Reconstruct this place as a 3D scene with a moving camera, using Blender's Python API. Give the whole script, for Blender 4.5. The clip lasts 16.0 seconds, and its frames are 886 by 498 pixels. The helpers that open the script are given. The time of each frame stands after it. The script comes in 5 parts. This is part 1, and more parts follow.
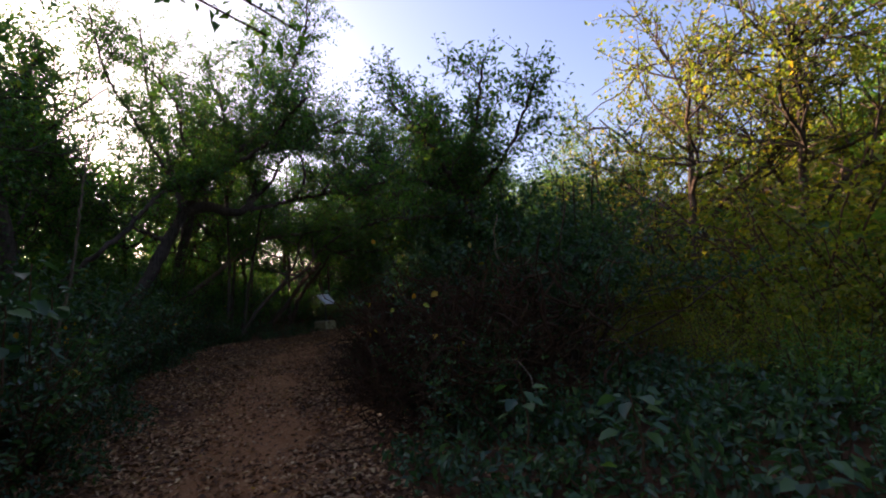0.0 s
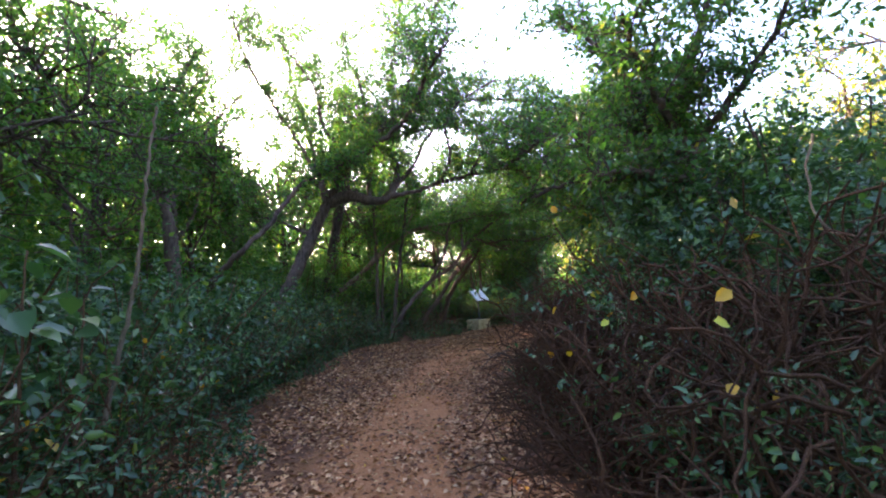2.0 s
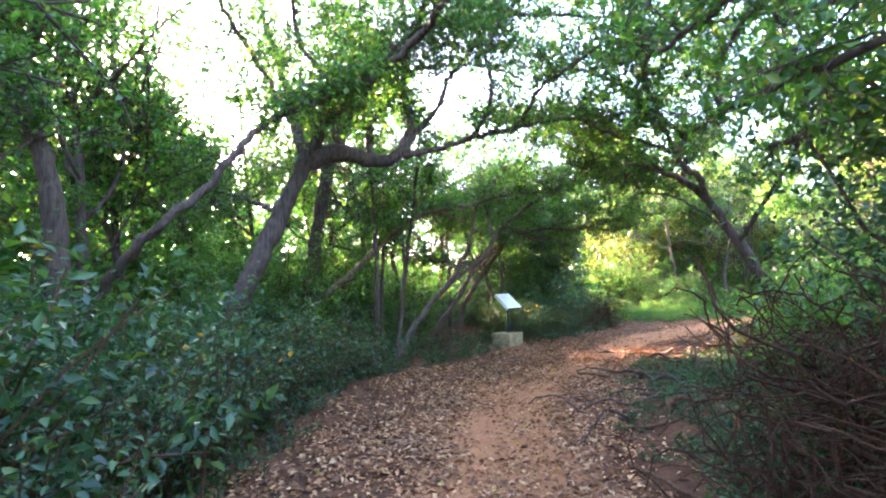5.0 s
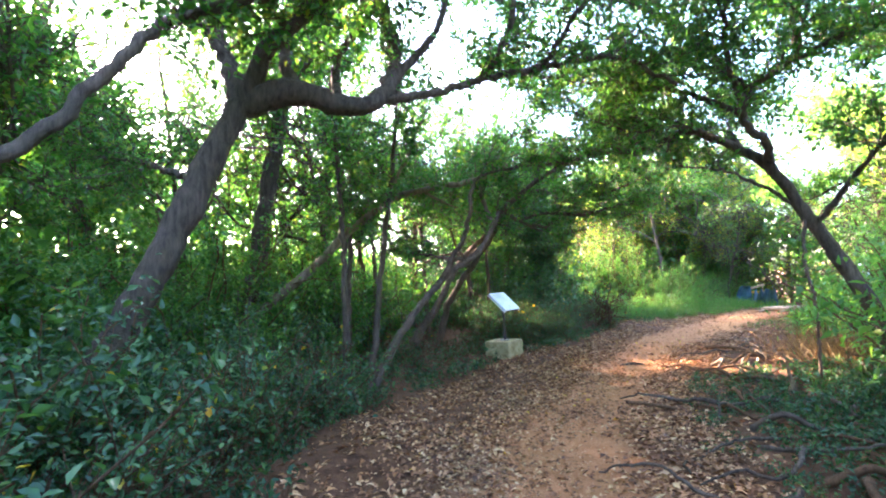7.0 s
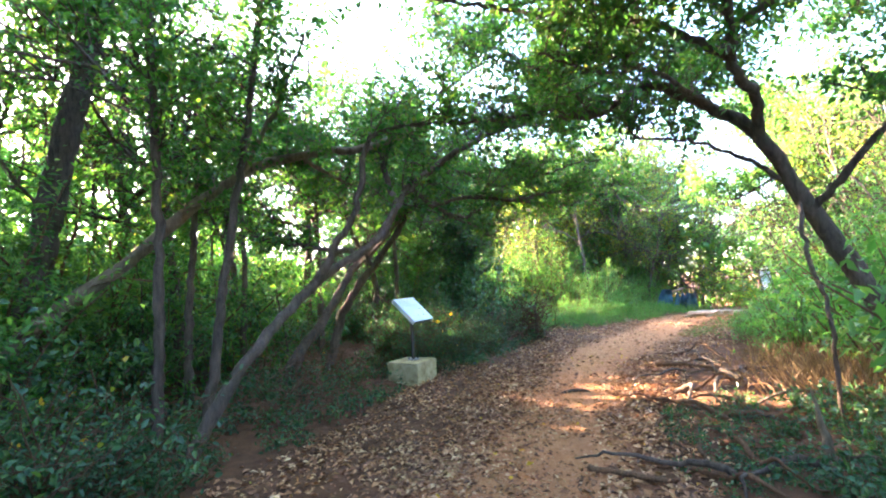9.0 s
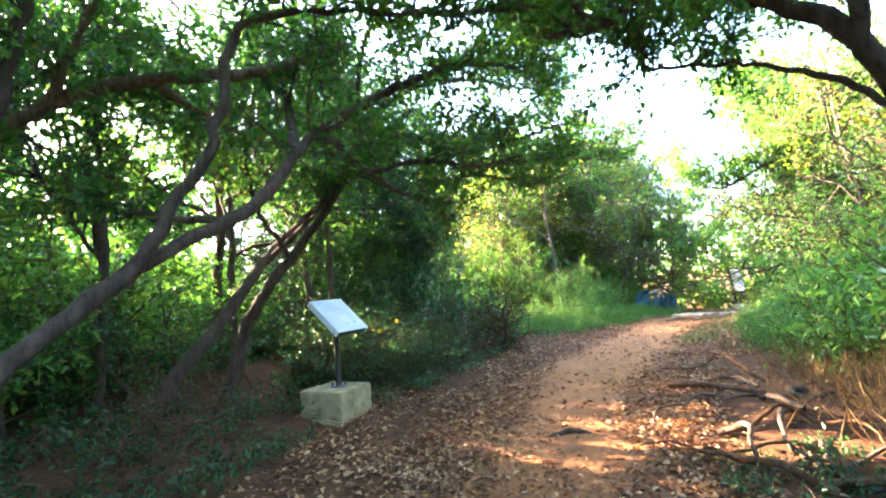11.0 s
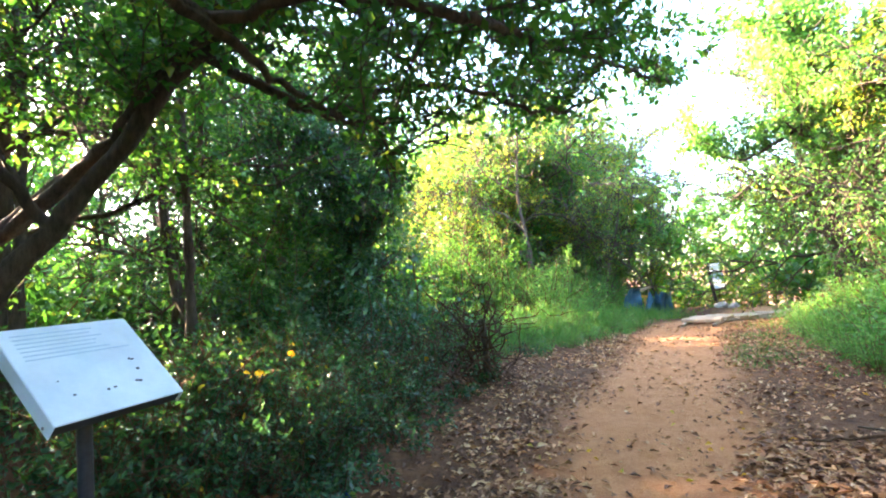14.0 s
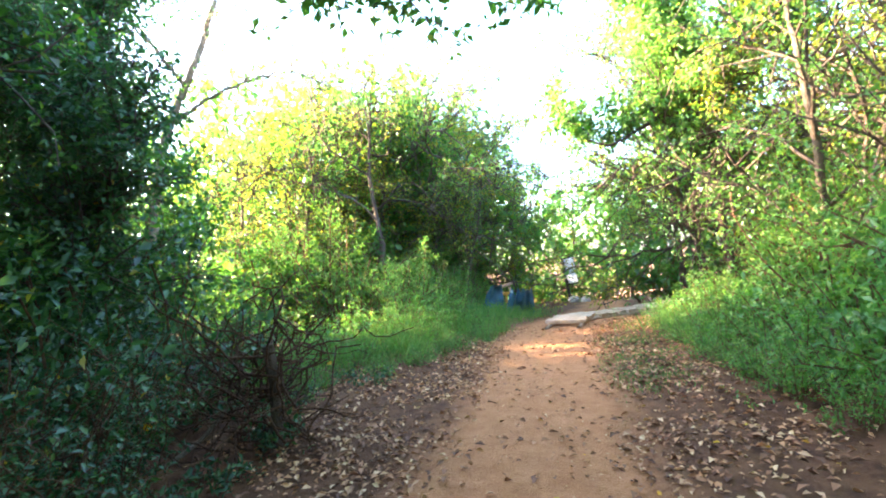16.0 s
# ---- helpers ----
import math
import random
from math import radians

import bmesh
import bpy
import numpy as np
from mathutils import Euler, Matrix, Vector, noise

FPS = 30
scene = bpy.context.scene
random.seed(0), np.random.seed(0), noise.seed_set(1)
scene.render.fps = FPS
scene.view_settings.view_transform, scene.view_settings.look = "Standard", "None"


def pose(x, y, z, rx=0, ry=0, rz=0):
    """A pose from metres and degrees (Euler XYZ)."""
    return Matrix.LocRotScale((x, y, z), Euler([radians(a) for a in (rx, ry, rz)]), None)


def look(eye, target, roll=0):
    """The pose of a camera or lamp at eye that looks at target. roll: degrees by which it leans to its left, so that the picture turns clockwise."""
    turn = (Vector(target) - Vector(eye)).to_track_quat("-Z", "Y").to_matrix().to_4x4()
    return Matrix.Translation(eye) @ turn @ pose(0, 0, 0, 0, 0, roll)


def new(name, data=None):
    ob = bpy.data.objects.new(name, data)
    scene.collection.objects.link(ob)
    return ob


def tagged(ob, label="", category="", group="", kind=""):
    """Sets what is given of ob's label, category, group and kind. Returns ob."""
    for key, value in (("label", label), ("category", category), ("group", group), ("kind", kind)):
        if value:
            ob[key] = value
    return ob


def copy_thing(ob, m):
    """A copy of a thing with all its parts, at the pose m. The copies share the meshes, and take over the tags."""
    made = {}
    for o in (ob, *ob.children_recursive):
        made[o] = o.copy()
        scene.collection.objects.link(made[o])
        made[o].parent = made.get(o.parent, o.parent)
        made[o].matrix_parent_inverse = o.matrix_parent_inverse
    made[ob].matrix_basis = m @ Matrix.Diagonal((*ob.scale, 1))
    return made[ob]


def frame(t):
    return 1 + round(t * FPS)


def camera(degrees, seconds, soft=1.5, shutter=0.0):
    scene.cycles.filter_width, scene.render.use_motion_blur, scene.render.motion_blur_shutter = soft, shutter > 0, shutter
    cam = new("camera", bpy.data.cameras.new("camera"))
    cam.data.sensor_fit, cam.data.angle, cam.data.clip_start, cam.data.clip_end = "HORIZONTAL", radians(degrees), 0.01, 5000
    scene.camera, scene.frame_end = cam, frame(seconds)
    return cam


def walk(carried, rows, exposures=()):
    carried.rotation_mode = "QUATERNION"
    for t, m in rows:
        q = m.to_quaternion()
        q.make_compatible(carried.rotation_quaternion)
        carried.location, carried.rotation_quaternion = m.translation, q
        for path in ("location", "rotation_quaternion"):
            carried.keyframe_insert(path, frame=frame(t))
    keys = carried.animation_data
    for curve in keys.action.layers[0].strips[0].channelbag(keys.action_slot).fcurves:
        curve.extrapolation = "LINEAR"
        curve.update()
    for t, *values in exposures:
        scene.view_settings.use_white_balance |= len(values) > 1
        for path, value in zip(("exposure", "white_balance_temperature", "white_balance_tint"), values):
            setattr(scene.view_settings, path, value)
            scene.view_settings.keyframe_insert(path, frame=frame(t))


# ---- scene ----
cam = camera(86.0, 16.0, soft=2.0)

PATH = [
    (0, (6.728, -18.678, 1.536), (6.532, -16.694, 1.696), -2.6),
    (0.5, (6.624, -18.174, 1.49), (6.249, -16.215, 1.639), -3.0),
    (1, (6.386, -17.581, 1.539), (5.855, -15.659, 1.696), -3.3),
    (1.5, (6.224, -16.921, 1.55), (5.557, -15.043, 1.712), -3.4),
    (2, (5.84, -16.38, 1.571), (5.049, -14.55, 1.737), -3.2),
    (2.5, (5.411, -15.848, 1.562), (4.575, -14.038, 1.72), -3.6),
    (3, (5.015, -15.207, 1.62), (4.165, -13.403, 1.782), -3.4),
    (3.5, (4.525, -14.586, 1.622), (3.688, -12.779, 1.805), -4.0),
    (4, (4.174, -13.982, 1.605), (3.362, -12.164, 1.79), -3.6),
    (6.5, (2.174, -11.393, 1.806), (1.57, -9.491, 1.947), -3.6),
    (7, (1.915, -10.793, 1.809), (1.347, -8.88, 1.945), -3.8),
    (7.5, (1.778, -10.175, 1.825), (1.229, -8.256, 1.955), -3.6),
    (8, (1.731, -9.509, 1.839), (1.252, -7.571, 1.96), -3.5),
    (8.5, (1.646, -8.873, 1.823), (1.275, -6.913, 1.958), -3.7),
    (9, (1.668, -8.261, 1.741), (1.429, -6.279, 1.872), -3.7),
    (9.5, (1.639, -7.653, 1.703), (1.528, -5.66, 1.838), -3.6),
    (12, (1.726, -4.729, 1.507), (1.645, -2.736, 1.659), -4.2),
    (12.5, (1.623, -4.085, 1.512), (1.552, -2.093, 1.667), -4.4),
    (13, (1.608, -3.459, 1.461), (1.569, -1.465, 1.611), -4.4),
    (13.5, (1.628, -2.913, 1.47), (1.619, -0.918, 1.611), -4.1),
    (14, (1.637, -2.341, 1.538), (1.742, -0.348, 1.665), -4.5),
    (14.5, (1.804, -1.758, 1.503), (2.065, 0.222, 1.612), -4.5),
    (15, (1.972, -1.221, 1.472), (2.387, 0.733, 1.558), -4.2),
    (15.5, (2.209, -0.685, 1.502), (2.751, 1.239, 1.572), -4.9),
    (16, (2.587, -0.146, 1.521), (3.227, 1.748, 1.582), -4.6),
]
walk(cam, [(t, look(eye, target, roll)) for t, eye, target, roll in PATH],
     exposures=[(0, 1.7, 6050, 34), (0.5, 2.1, 6050, 35), (1.0, 2.9, 6000, 36), (1.5, 3.6, 5950, 36), (2.0, 4.15, 5850, 36), (3.0, 5.05, 5750, 36), (4.0, 5.35, 5750, 38), (6.5, 5.3, 5550, 22), (9.5, 5.35, 5550, 20), (12, 5.1, 5750, 15), (14.5, 5.15, 5700, 15), (16, 4.95, 5650, 14)])

# ---- world, sun, exposure ----
SUN_AZ, SUN_EL = 58.0, 17.0   # degrees left of +y, and above the horizon
world = bpy.data.worlds.new("world")
scene.world = world
world.use_nodes = True
wn, wl = world.node_tree.nodes, world.node_tree.links
sky = wn.new("ShaderNodeTexSky")
sky.sky_type = "NISHITA"
sky.sun_disc = False
sky.sun_elevation = radians(SUN_EL)
sky.sun_rotation = radians(-SUN_AZ)
sky.air_density, sky.dust_density, sky.ozone_density = 1.0, 2.5, 1.0
wn["Background"].inputs["Strength"].default_value = 0.10
wl.new(sky.outputs["Color"], wn["Background"].inputs["Color"])
sun_way = Vector((-math.sin(radians(SUN_AZ)) * math.cos(radians(SUN_EL)), math.cos(radians(SUN_AZ)) * math.cos(radians(SUN_EL)), math.sin(radians(SUN_EL))))
sun_data = bpy.data.lights.new("sun", "SUN")
sun_data.energy, sun_data.angle, sun_data.color = 5.0, radians(0.6), (1.0, 0.72, 0.42)
sun = new("sun", sun_data)
sun.matrix_world = look(sun_way * 60, (0, 0, 0))


# ---- materials ----
def material(name, rough=0.7, metal=0.0, spec=0.5):
    m = bpy.data.materials.new(name)
    m.use_nodes = True
    b = m.node_tree.nodes["Principled BSDF"]
    b.inputs["Roughness"].default_value = rough
    b.inputs["Metallic"].default_value = metal
    b.inputs["Specular IOR Level"].default_value = spec
    return m, m.node_tree.nodes, m.node_tree.links, b


def ramp(nodes, stops, mode="LINEAR"):
    r = nodes.new("ShaderNodeValToRGB")
    r.color_ramp.interpolation = mode
    e = r.color_ramp.elements
    while len(e) < len(stops):
        e.new(0.5)
    for k, (pos, col) in enumerate(stops):
        e[k].position = pos
        e[k].color = (*col, 1)
    return r


def noise_node(nodes, links, scale, detail=5.0, rough=0.6, coord="Object"):
    tc = nodes.new("ShaderNodeTexCoord")
    n = nodes.new("ShaderNodeTexNoise")
    n.inputs["Scale"].default_value = scale
    n.inputs["Detail"].default_value = detail
    n.inputs["Roughness"].default_value = rough
    links.new(tc.outputs[coord], n.inputs["Vector"])
    return n


def bump(nodes, links, b, src, strength, dist):
    bp = nodes.new("ShaderNodeBump")
    bp.inputs["Strength"].default_value = strength
    bp.inputs["Distance"].default_value = dist
    links.new(src, bp.inputs["Height"])
    links.new(bp.outputs["Normal"], b.inputs["Normal"])


def leaf_material(name, stops, glow, through_share=0.4, rough=0.42, spec=0.5):
    """Leaves: colour by the leaf, gloss above, light passing through."""
    m, n, l, b = material(name, rough, 0, spec)
    geo = n.new("ShaderNodeNewGeometry")
    r = ramp(n, stops)
    l.new(geo.outputs["Random Per Island"], r.inputs["Fac"])
    nz = noise_node(n, l, 0.8, 3)
    mul = n.new("ShaderNodeMixRGB")
    mul.blend_type = "MULTIPLY"
    mul.inputs["Fac"].default_value = 0.6
    shade = ramp(n, [(0.3, (0.55, 0.6, 0.6)), (0.7, (1.25, 1.2, 1.0))])
    l.new(nz.outputs["Fac"], shade.inputs["Fac"])
    l.new(r.outputs["Color"], mul.inputs["Color1"])
    l.new(shade.outputs["Color"], mul.inputs["Color2"])
    l.new(mul.outputs["Color"], b.inputs["Base Color"])
    tr = n.new("ShaderNodeBsdfTranslucent")
    tint = n.new("ShaderNodeMixRGB")
    tint.blend_type = "MULTIPLY"
    tint.inputs["Fac"].default_value = 1
    tint.inputs["Color2"].default_value = (*glow, 1)
    l.new(mul.outputs["Color"], tint.inputs["Color1"])
    l.new(tint.outputs["Color"], tr.inputs["Color"])
    mix = n.new("ShaderNodeMixShader")
    mix.inputs["Fac"].default_value = through_share
    l.new(b.outputs["BSDF"], mix.inputs[1])
    l.new(tr.outputs["BSDF"], mix.inputs[2])
    l.new(mix.outputs["Shader"], n["Material Output"].inputs["Surface"])
    return m


GLOW = (1.45, 1.6, 0.6)
LEAF_DARK = leaf_material("leaf_dark", [(0, (0.022, 0.062, 0.028)), (0.5, (0.042, 0.11, 0.046)), (0.9, (0.075, 0.15, 0.05)), (0.99, (0.10, 0.18, 0.03)), (1.0, (0.5, 0.30, 0.02))], GLOW, 0.38)
LEAF_TREE = leaf_material("leaf_tree", [(0, (0.035, 0.10, 0.024)), (0.5, (0.06, 0.155, 0.032)), (0.9, (0.10, 0.19, 0.035)), (1.0, (0.2, 0.21, 0.03))], GLOW, 0.52)
LEAF_LIGHT = leaf_material("leaf_light", [(0, (0.07, 0.165, 0.045)), (0.6, (0.11, 0.235, 0.06)), (1.0, (0.20, 0.29, 0.065))], GLOW, 0.52)
LEAF_YELLOW = leaf_material("leaf_yellow", [(0, (0.09, 0.155, 0.02)), (0.5, (0.165, 0.205, 0.028)), (0.9, (0.27, 0.25, 0.03)), (1.0, (0.40, 0.25, 0.03))], (1.6, 1.7, 0.5), 0.58)
LEAF_DRY = leaf_material("leaf_dry", [(0, (0.09, 0.037, 0.015)), (0.35, (0.23, 0.10, 0.038)), (0.75, (0.45, 0.22, 0.09)), (1.0, (0.64, 0.42, 0.22))], (1.2, 1.0, 0.8), 0.12, 0.75)
LEAF_GOLD = leaf_material("leaf_gold", [(0, (0.5, 0.36, 0.02)), (0.5, (0.6, 0.3, 0.01)), (1, (0.35, 0.42, 0.03))], (1.4, 1.2, 0.5), 0.45)
GRASS = leaf_material("grass_blades", [(0, (0.05, 0.14, 0.03)), (0.7, (0.10, 0.23, 0.045)), (1.0, (0.24, 0.26, 0.08))], GLOW, 0.4)
STRAW = leaf_material("straw", [(0, (0.11, 0.065, 0.03)), (0.6, (0.21, 0.135, 0.06)), (1, (0.30, 0.21, 0.09))], (1.2, 1.0, 0.7), 0.25, 0.8)


def bark_material(name, dark, light, scale=9.0):
    m, n, l, b = material(name, 0.9, 0, 0.2)
    tc = n.new("ShaderNodeTexCoord")
    stretch = n.new("ShaderNodeMapping")
    stretch.inputs["Scale"].default_value = (1.0, 1.0, 0.22)
    l.new(tc.outputs["Object"], stretch.inputs["Vector"])
    nz = noise_node(n, l, scale * 2.2, 10, 0.72)
    l.new(stretch.outputs["Vector"], nz.inputs["Vector"])
    r = ramp(n, [(0.32, dark), (0.68, light)])
    l.new(nz.outputs["Fac"], r.inputs["Fac"])
    wide = noise_node(n, l, 1.3, 4, 0.6)
    tone = ramp(n, [(0.35, (0.7, 0.72, 0.68)), (0.65, (1.15, 1.1, 1.05))])
    l.new(wide.outputs["Fac"], tone.inputs["Fac"])
    mul = n.new("ShaderNodeMixRGB")
    mul.blend_type = "MULTIPLY"
    mul.inputs["Fac"].default_value = 1
    l.new(r.outputs["Color"], mul.inputs["Color1"])
    l.new(tone.outputs["Color"], mul.inputs["Color2"])
    l.new(mul.outputs["Color"], b.inputs["Base Color"])
    fine = noise_node(n, l, scale * 6, 8, 0.75)
    l.new(stretch.outputs["Vector"], fine.inputs["Vector"])
    bump(n, l, b, fine.outputs["Fac"], 0.9, 0.03)
    return m


BARK = bark_material("bark", (0.045, 0.032, 0.025), (0.16, 0.12, 0.09))
BARK_PALE = bark_material("bark_pale", (0.10, 0.075, 0.05), (0.30, 0.23, 0.16))
TWIG = bark_material("twig", (0.06, 0.032, 0.016), (0.22, 0.13, 0.07), 20)
VINE = bark_material("dry_vine", (0.03, 0.015, 0.008), (0.13, 0.065, 0.028), 20)
ROOT = bark_material("root", (0.07, 0.036, 0.018), (0.21, 0.115, 0.058), 12)


def ground_material():
    m, n, l, b = material("earth", 0.95, 0, 0.15)
    big = noise_node(n, l, 0.55, 6, 0.6)
    mid = noise_node(n, l, 5.0, 8, 0.7)
    fine = noise_node(n, l, 55.0, 6, 0.7)
    attr = n.new("ShaderNodeAttribute")
    attr.attribute_name = "wear"
    soil = ramp(n, [(0.3, (0.045, 0.020, 0.010)), (0.7, (0.18, 0.086, 0.038))])
    l.new(mid.outputs["Fac"], soil.inputs["Fac"])
    dust = ramp(n, [(0.3, (0.22, 0.085, 0.03)), (0.5, (0.38, 0.17, 0.068)), (0.68, (0.50, 0.25, 0.11)), (0.85, (0.60, 0.36, 0.19))])
    mixn = n.new("ShaderNodeMath")
    mixn.operation = "MULTIPLY_ADD"
    mixn.inputs[1].default_value = 0.5
    l.new(fine.outputs["Fac"], mixn.inputs[0])
    half = n.new("ShaderNodeMath")
    half.operation = "MULTIPLY"
    half.inputs[1].default_value = 0.5
    l.new(mid.outputs["Fac"], half.inputs[0])
    l.new(half.outputs[0], mixn.inputs[2])
    l.new(mixn.outputs[0], dust.inputs["Fac"])
    edge = n.new("ShaderNodeMath")
    edge.operation = "MULTIPLY_ADD"
    edge.inputs[1].default_value = 0.7
    l.new(big.outputs["Fac"], edge.inputs[0])
    l.new(attr.outputs["Fac"], edge.inputs[2])
    cut = n.new("ShaderNodeMapRange")
    cut.inputs["From Min"].default_value = 0.62
    cut.inputs["From Max"].default_value = 1.05
    l.new(edge.outputs[0], cut.inputs["Value"])
    mix = n.new("ShaderNodeMixRGB")
    l.new(cut.outputs["Result"], mix.inputs["Fac"])
    l.new(soil.outputs["Color"], mix.inputs["Color1"])
    l.new(dust.outputs["Color"], mix.inputs["Color2"])
    l.new(mix.outputs["Color"], b.inputs["Base Color"])
    bump(n, l, b, mixn.outputs[0], 1.0, 0.05)
    return m


EARTH = ground_material()


def plain(name, dark, light, rough, metal=0.0, scale=12.0, relief=0.2, spec=0.5):
    m, n, l, b = material(name, rough, metal, spec)
    nz = noise_node(n, l, scale, 7, 0.65)
    r = ramp(n, [(0.32, dark), (0.68, light)])
    l.new(nz.outputs["Fac"], r.inputs["Fac"])
    l.new(r.outputs["Color"], b.inputs["Base Color"])
    bump(n, l, b, nz.outputs["Fac"], relief, 0.01)
    return m


CONCRETE = plain("concrete", (0.20, 0.155, 0.065), (0.46, 0.39, 0.22), 0.9, 0, 6, 0.4, 0.2)
PANEL_WHITE = plain("panel_white", (0.60, 0.64, 0.68), (0.80, 0.82, 0.84), 0.35, 0, 3, 0.02)
PAINT_BLACK = plain("paint_black", (0.012, 0.012, 0.014), (0.03, 0.03, 0.033), 0.45, 0, 20, 0.1)
STEEL = plain("steel", (0.16, 0.15, 0.15), (0.34, 0.32, 0.30), 0.5, 0.7, 30, 0.1)
INK = plain("faded_ink", (0.42, 0.50, 0.60), (0.55, 0.61, 0.68), 0.5, 0, 40, 0.0)
SPECK = plain("dark_speck", (0.02, 0.025, 0.04), (0.05, 0.05, 0.07), 0.7, 0, 40, 0.1)
BLUE = plain("blue_plastic", (0.03, 0.07, 0.11), (0.07, 0.16, 0.22), 0.45, 0, 5, 0.1)
AMBER = plain("yellow_paint", (0.42, 0.20, 0.02), (0.60, 0.32, 0.04), 0.6, 0, 8, 0.1)
PLANK = plain("weathered_plank", (0.26, 0.17, 0.10), (0.50, 0.36, 0.24), 0.85, 0, 7, 0.4, 0.2)
STONE = plain("stone", (0.20, 0.17, 0.14), (0.45, 0.41, 0.35), 0.9, 0, 9, 0.5, 0.2)


# ---- mesh helpers ----
def raw_mesh(name, verts, faces_flat, sizes, mats, smooth=False):
    me = bpy.data.meshes.new(name)
    verts = np.ascontiguousarray(verts, dtype=np.float32)
    me.vertices.add(len(verts))
    me.vertices.foreach_set("co", verts.ravel())
    faces_flat = np.ascontiguousarray(faces_flat, dtype=np.int32)
    me.loops.add(len(faces_flat))
    me.loops.foreach_set("vertex_index", faces_flat)
    sizes = np.ascontiguousarray(sizes, dtype=np.int32)
    me.polygons.add(len(sizes))
    me.polygons.foreach_set("loop_start", np.concatenate([[0], np.cumsum(sizes)[:-1]]).astype(np.int32))
    if smooth:
        me.polygons.foreach_set("use_smooth", np.ones(len(sizes), dtype=bool))
    for mm in mats:
        me.materials.append(mm)
    me.update(calc_edges=True)
    return me


def unit(a):
    return a / np.maximum(np.linalg.norm(a, axis=-1, keepdims=True), 1e-9)


def leaf_mesh(name, P, D, N, L, W, mat, fold=0.25, droop=0.12, simple=False):
    """Folded leaves: P foot, D way, N upper side, L length, W width."""
    P, D, N = (np.asarray(a, dtype=np.float64).reshape(-1, 3) for a in (P, D, N))
    D = unit(D)
    S = unit(np.cross(D, N))
    N = np.cross(S, D)
    L, W = np.asarray(L).reshape(-1, 1), np.asarray(W).reshape(-1, 1)
    up = fold * W * N
    if simple:
        V = np.stack([P, P + 0.45 * L * D - 0.5 * W * S + up, P + L * D - droop * L * N, P + 0.45 * L * D + 0.5 * W * S + up], 1)
        base = np.array([0, 1, 2, 0, 2, 3])
        k, sz = 4, np.full(len(P) * 2, 3)
    else:
        V = np.stack([P, P + 0.32 * L * D - 0.5 * W * S + up, P + 0.7 * L * D - 0.38 * W * S + 0.7 * up - 0.3 * droop * L * N,
                      P + L * D - droop * L * N, P + 0.7 * L * D + 0.38 * W * S + 0.7 * up - 0.3 * droop * L * N, P + 0.32 * L * D + 0.5 * W * S + up], 1)
        base = np.array([0, 1, 2, 3, 0, 3, 4, 5])
        k, sz = 6, np.full(len(P) * 2, 4)
    F = (np.arange(len(P))[:, None] * k + base).ravel()
    return raw_mesh(name, V.reshape(-1, 3), F, sz, [mat])


def tube_mesh(name, lines, mat, sides=None):
    """Tapered tubes along polylines: lines of (points, radii)."""
    VV, FF, off = [], [], 0
    for pts, rad in lines:
        pts = np.asarray(pts, dtype=np.float64)
        rad = np.asarray(rad, dtype=np.float64)
        k = sides or (10 if rad.max() > 0.07 else 7 if rad.max() > 0.03 else 5 if rad.max() > 0.012 else 3)
        T = unit(np.gradient(pts, axis=0))
        ref = np.array([0.31, 0.17, 0.93]) if abs(T[0, 2]) < 0.8 else np.array([0.95, 0.2, 0.1])
        A = unit(np.cross(T, ref))
        B = np.cross(T, A)
        ang = np.linspace(0, 2 * np.pi, k, endpoint=False)
        ring = pts[:, None] + rad[:, None, None] * (np.cos(ang)[None, :, None] * A[:, None] + np.sin(ang)[None, :, None] * B[:, None])
        n = len(pts)
        VV.append(ring.reshape(-1, 3))
        i, j = np.meshgrid(np.arange(n - 1), np.arange(k), indexing="ij")
        a, b2 = i * k + j, i * k + (j + 1) % k
        FF.append((np.stack([a, b2, b2 + k, a + k], -1).reshape(-1, 4) + off))
        off += n * k
    V, F = np.concatenate(VV), np.concatenate(FF)
    return raw_mesh(name, V, F.ravel(), np.full(len(F), 4), [mat], True)


def curve(points, step=0.12, jitter=0.0, rng=None):
    """A smooth line through points."""
    P = np.asarray(points, dtype=np.float64)
    P = np.vstack([2 * P[0] - P[1], P, 2 * P[-1] - P[-2]])
    out = []
    for i in range(1, len(P) - 2):
        n = max(2, int(np.linalg.norm(P[i + 1] - P[i]) / step))
        t = np.linspace(0, 1, n, endpoint=False)[:, None]
        out.append(0.5 * (2 * P[i] + (P[i + 1] - P[i - 1]) * t + (2 * P[i - 1] - 5 * P[i] + 4 * P[i + 1] - P[i + 2]) * t ** 2 + (3 * P[i] - P[i - 1] - 3 * P[i + 1] + P[i + 2]) * t ** 3))
    out = np.vstack(out + [P[-2][None]])
    if jitter and rng is not None:
        out[1:-1] += rng.normal(0, jitter, out[1:-1].shape)
    return out


def taper(pts, r0, r1, rng=None):
    t = np.linspace(0, 1, len(pts))
    r = r0 + (r1 - r0) * t ** 0.8
    if rng is not None:
        r = r * (1 + 0.10 * np.convolve(rng.normal(0, 1, len(pts)), np.ones(3) / 3, "same"))
    return r


def part(name, data, parent, label="", kind=""):
    ob = new(name, data)
    ob.parent = parent
    return tagged(ob, label, kind=kind)


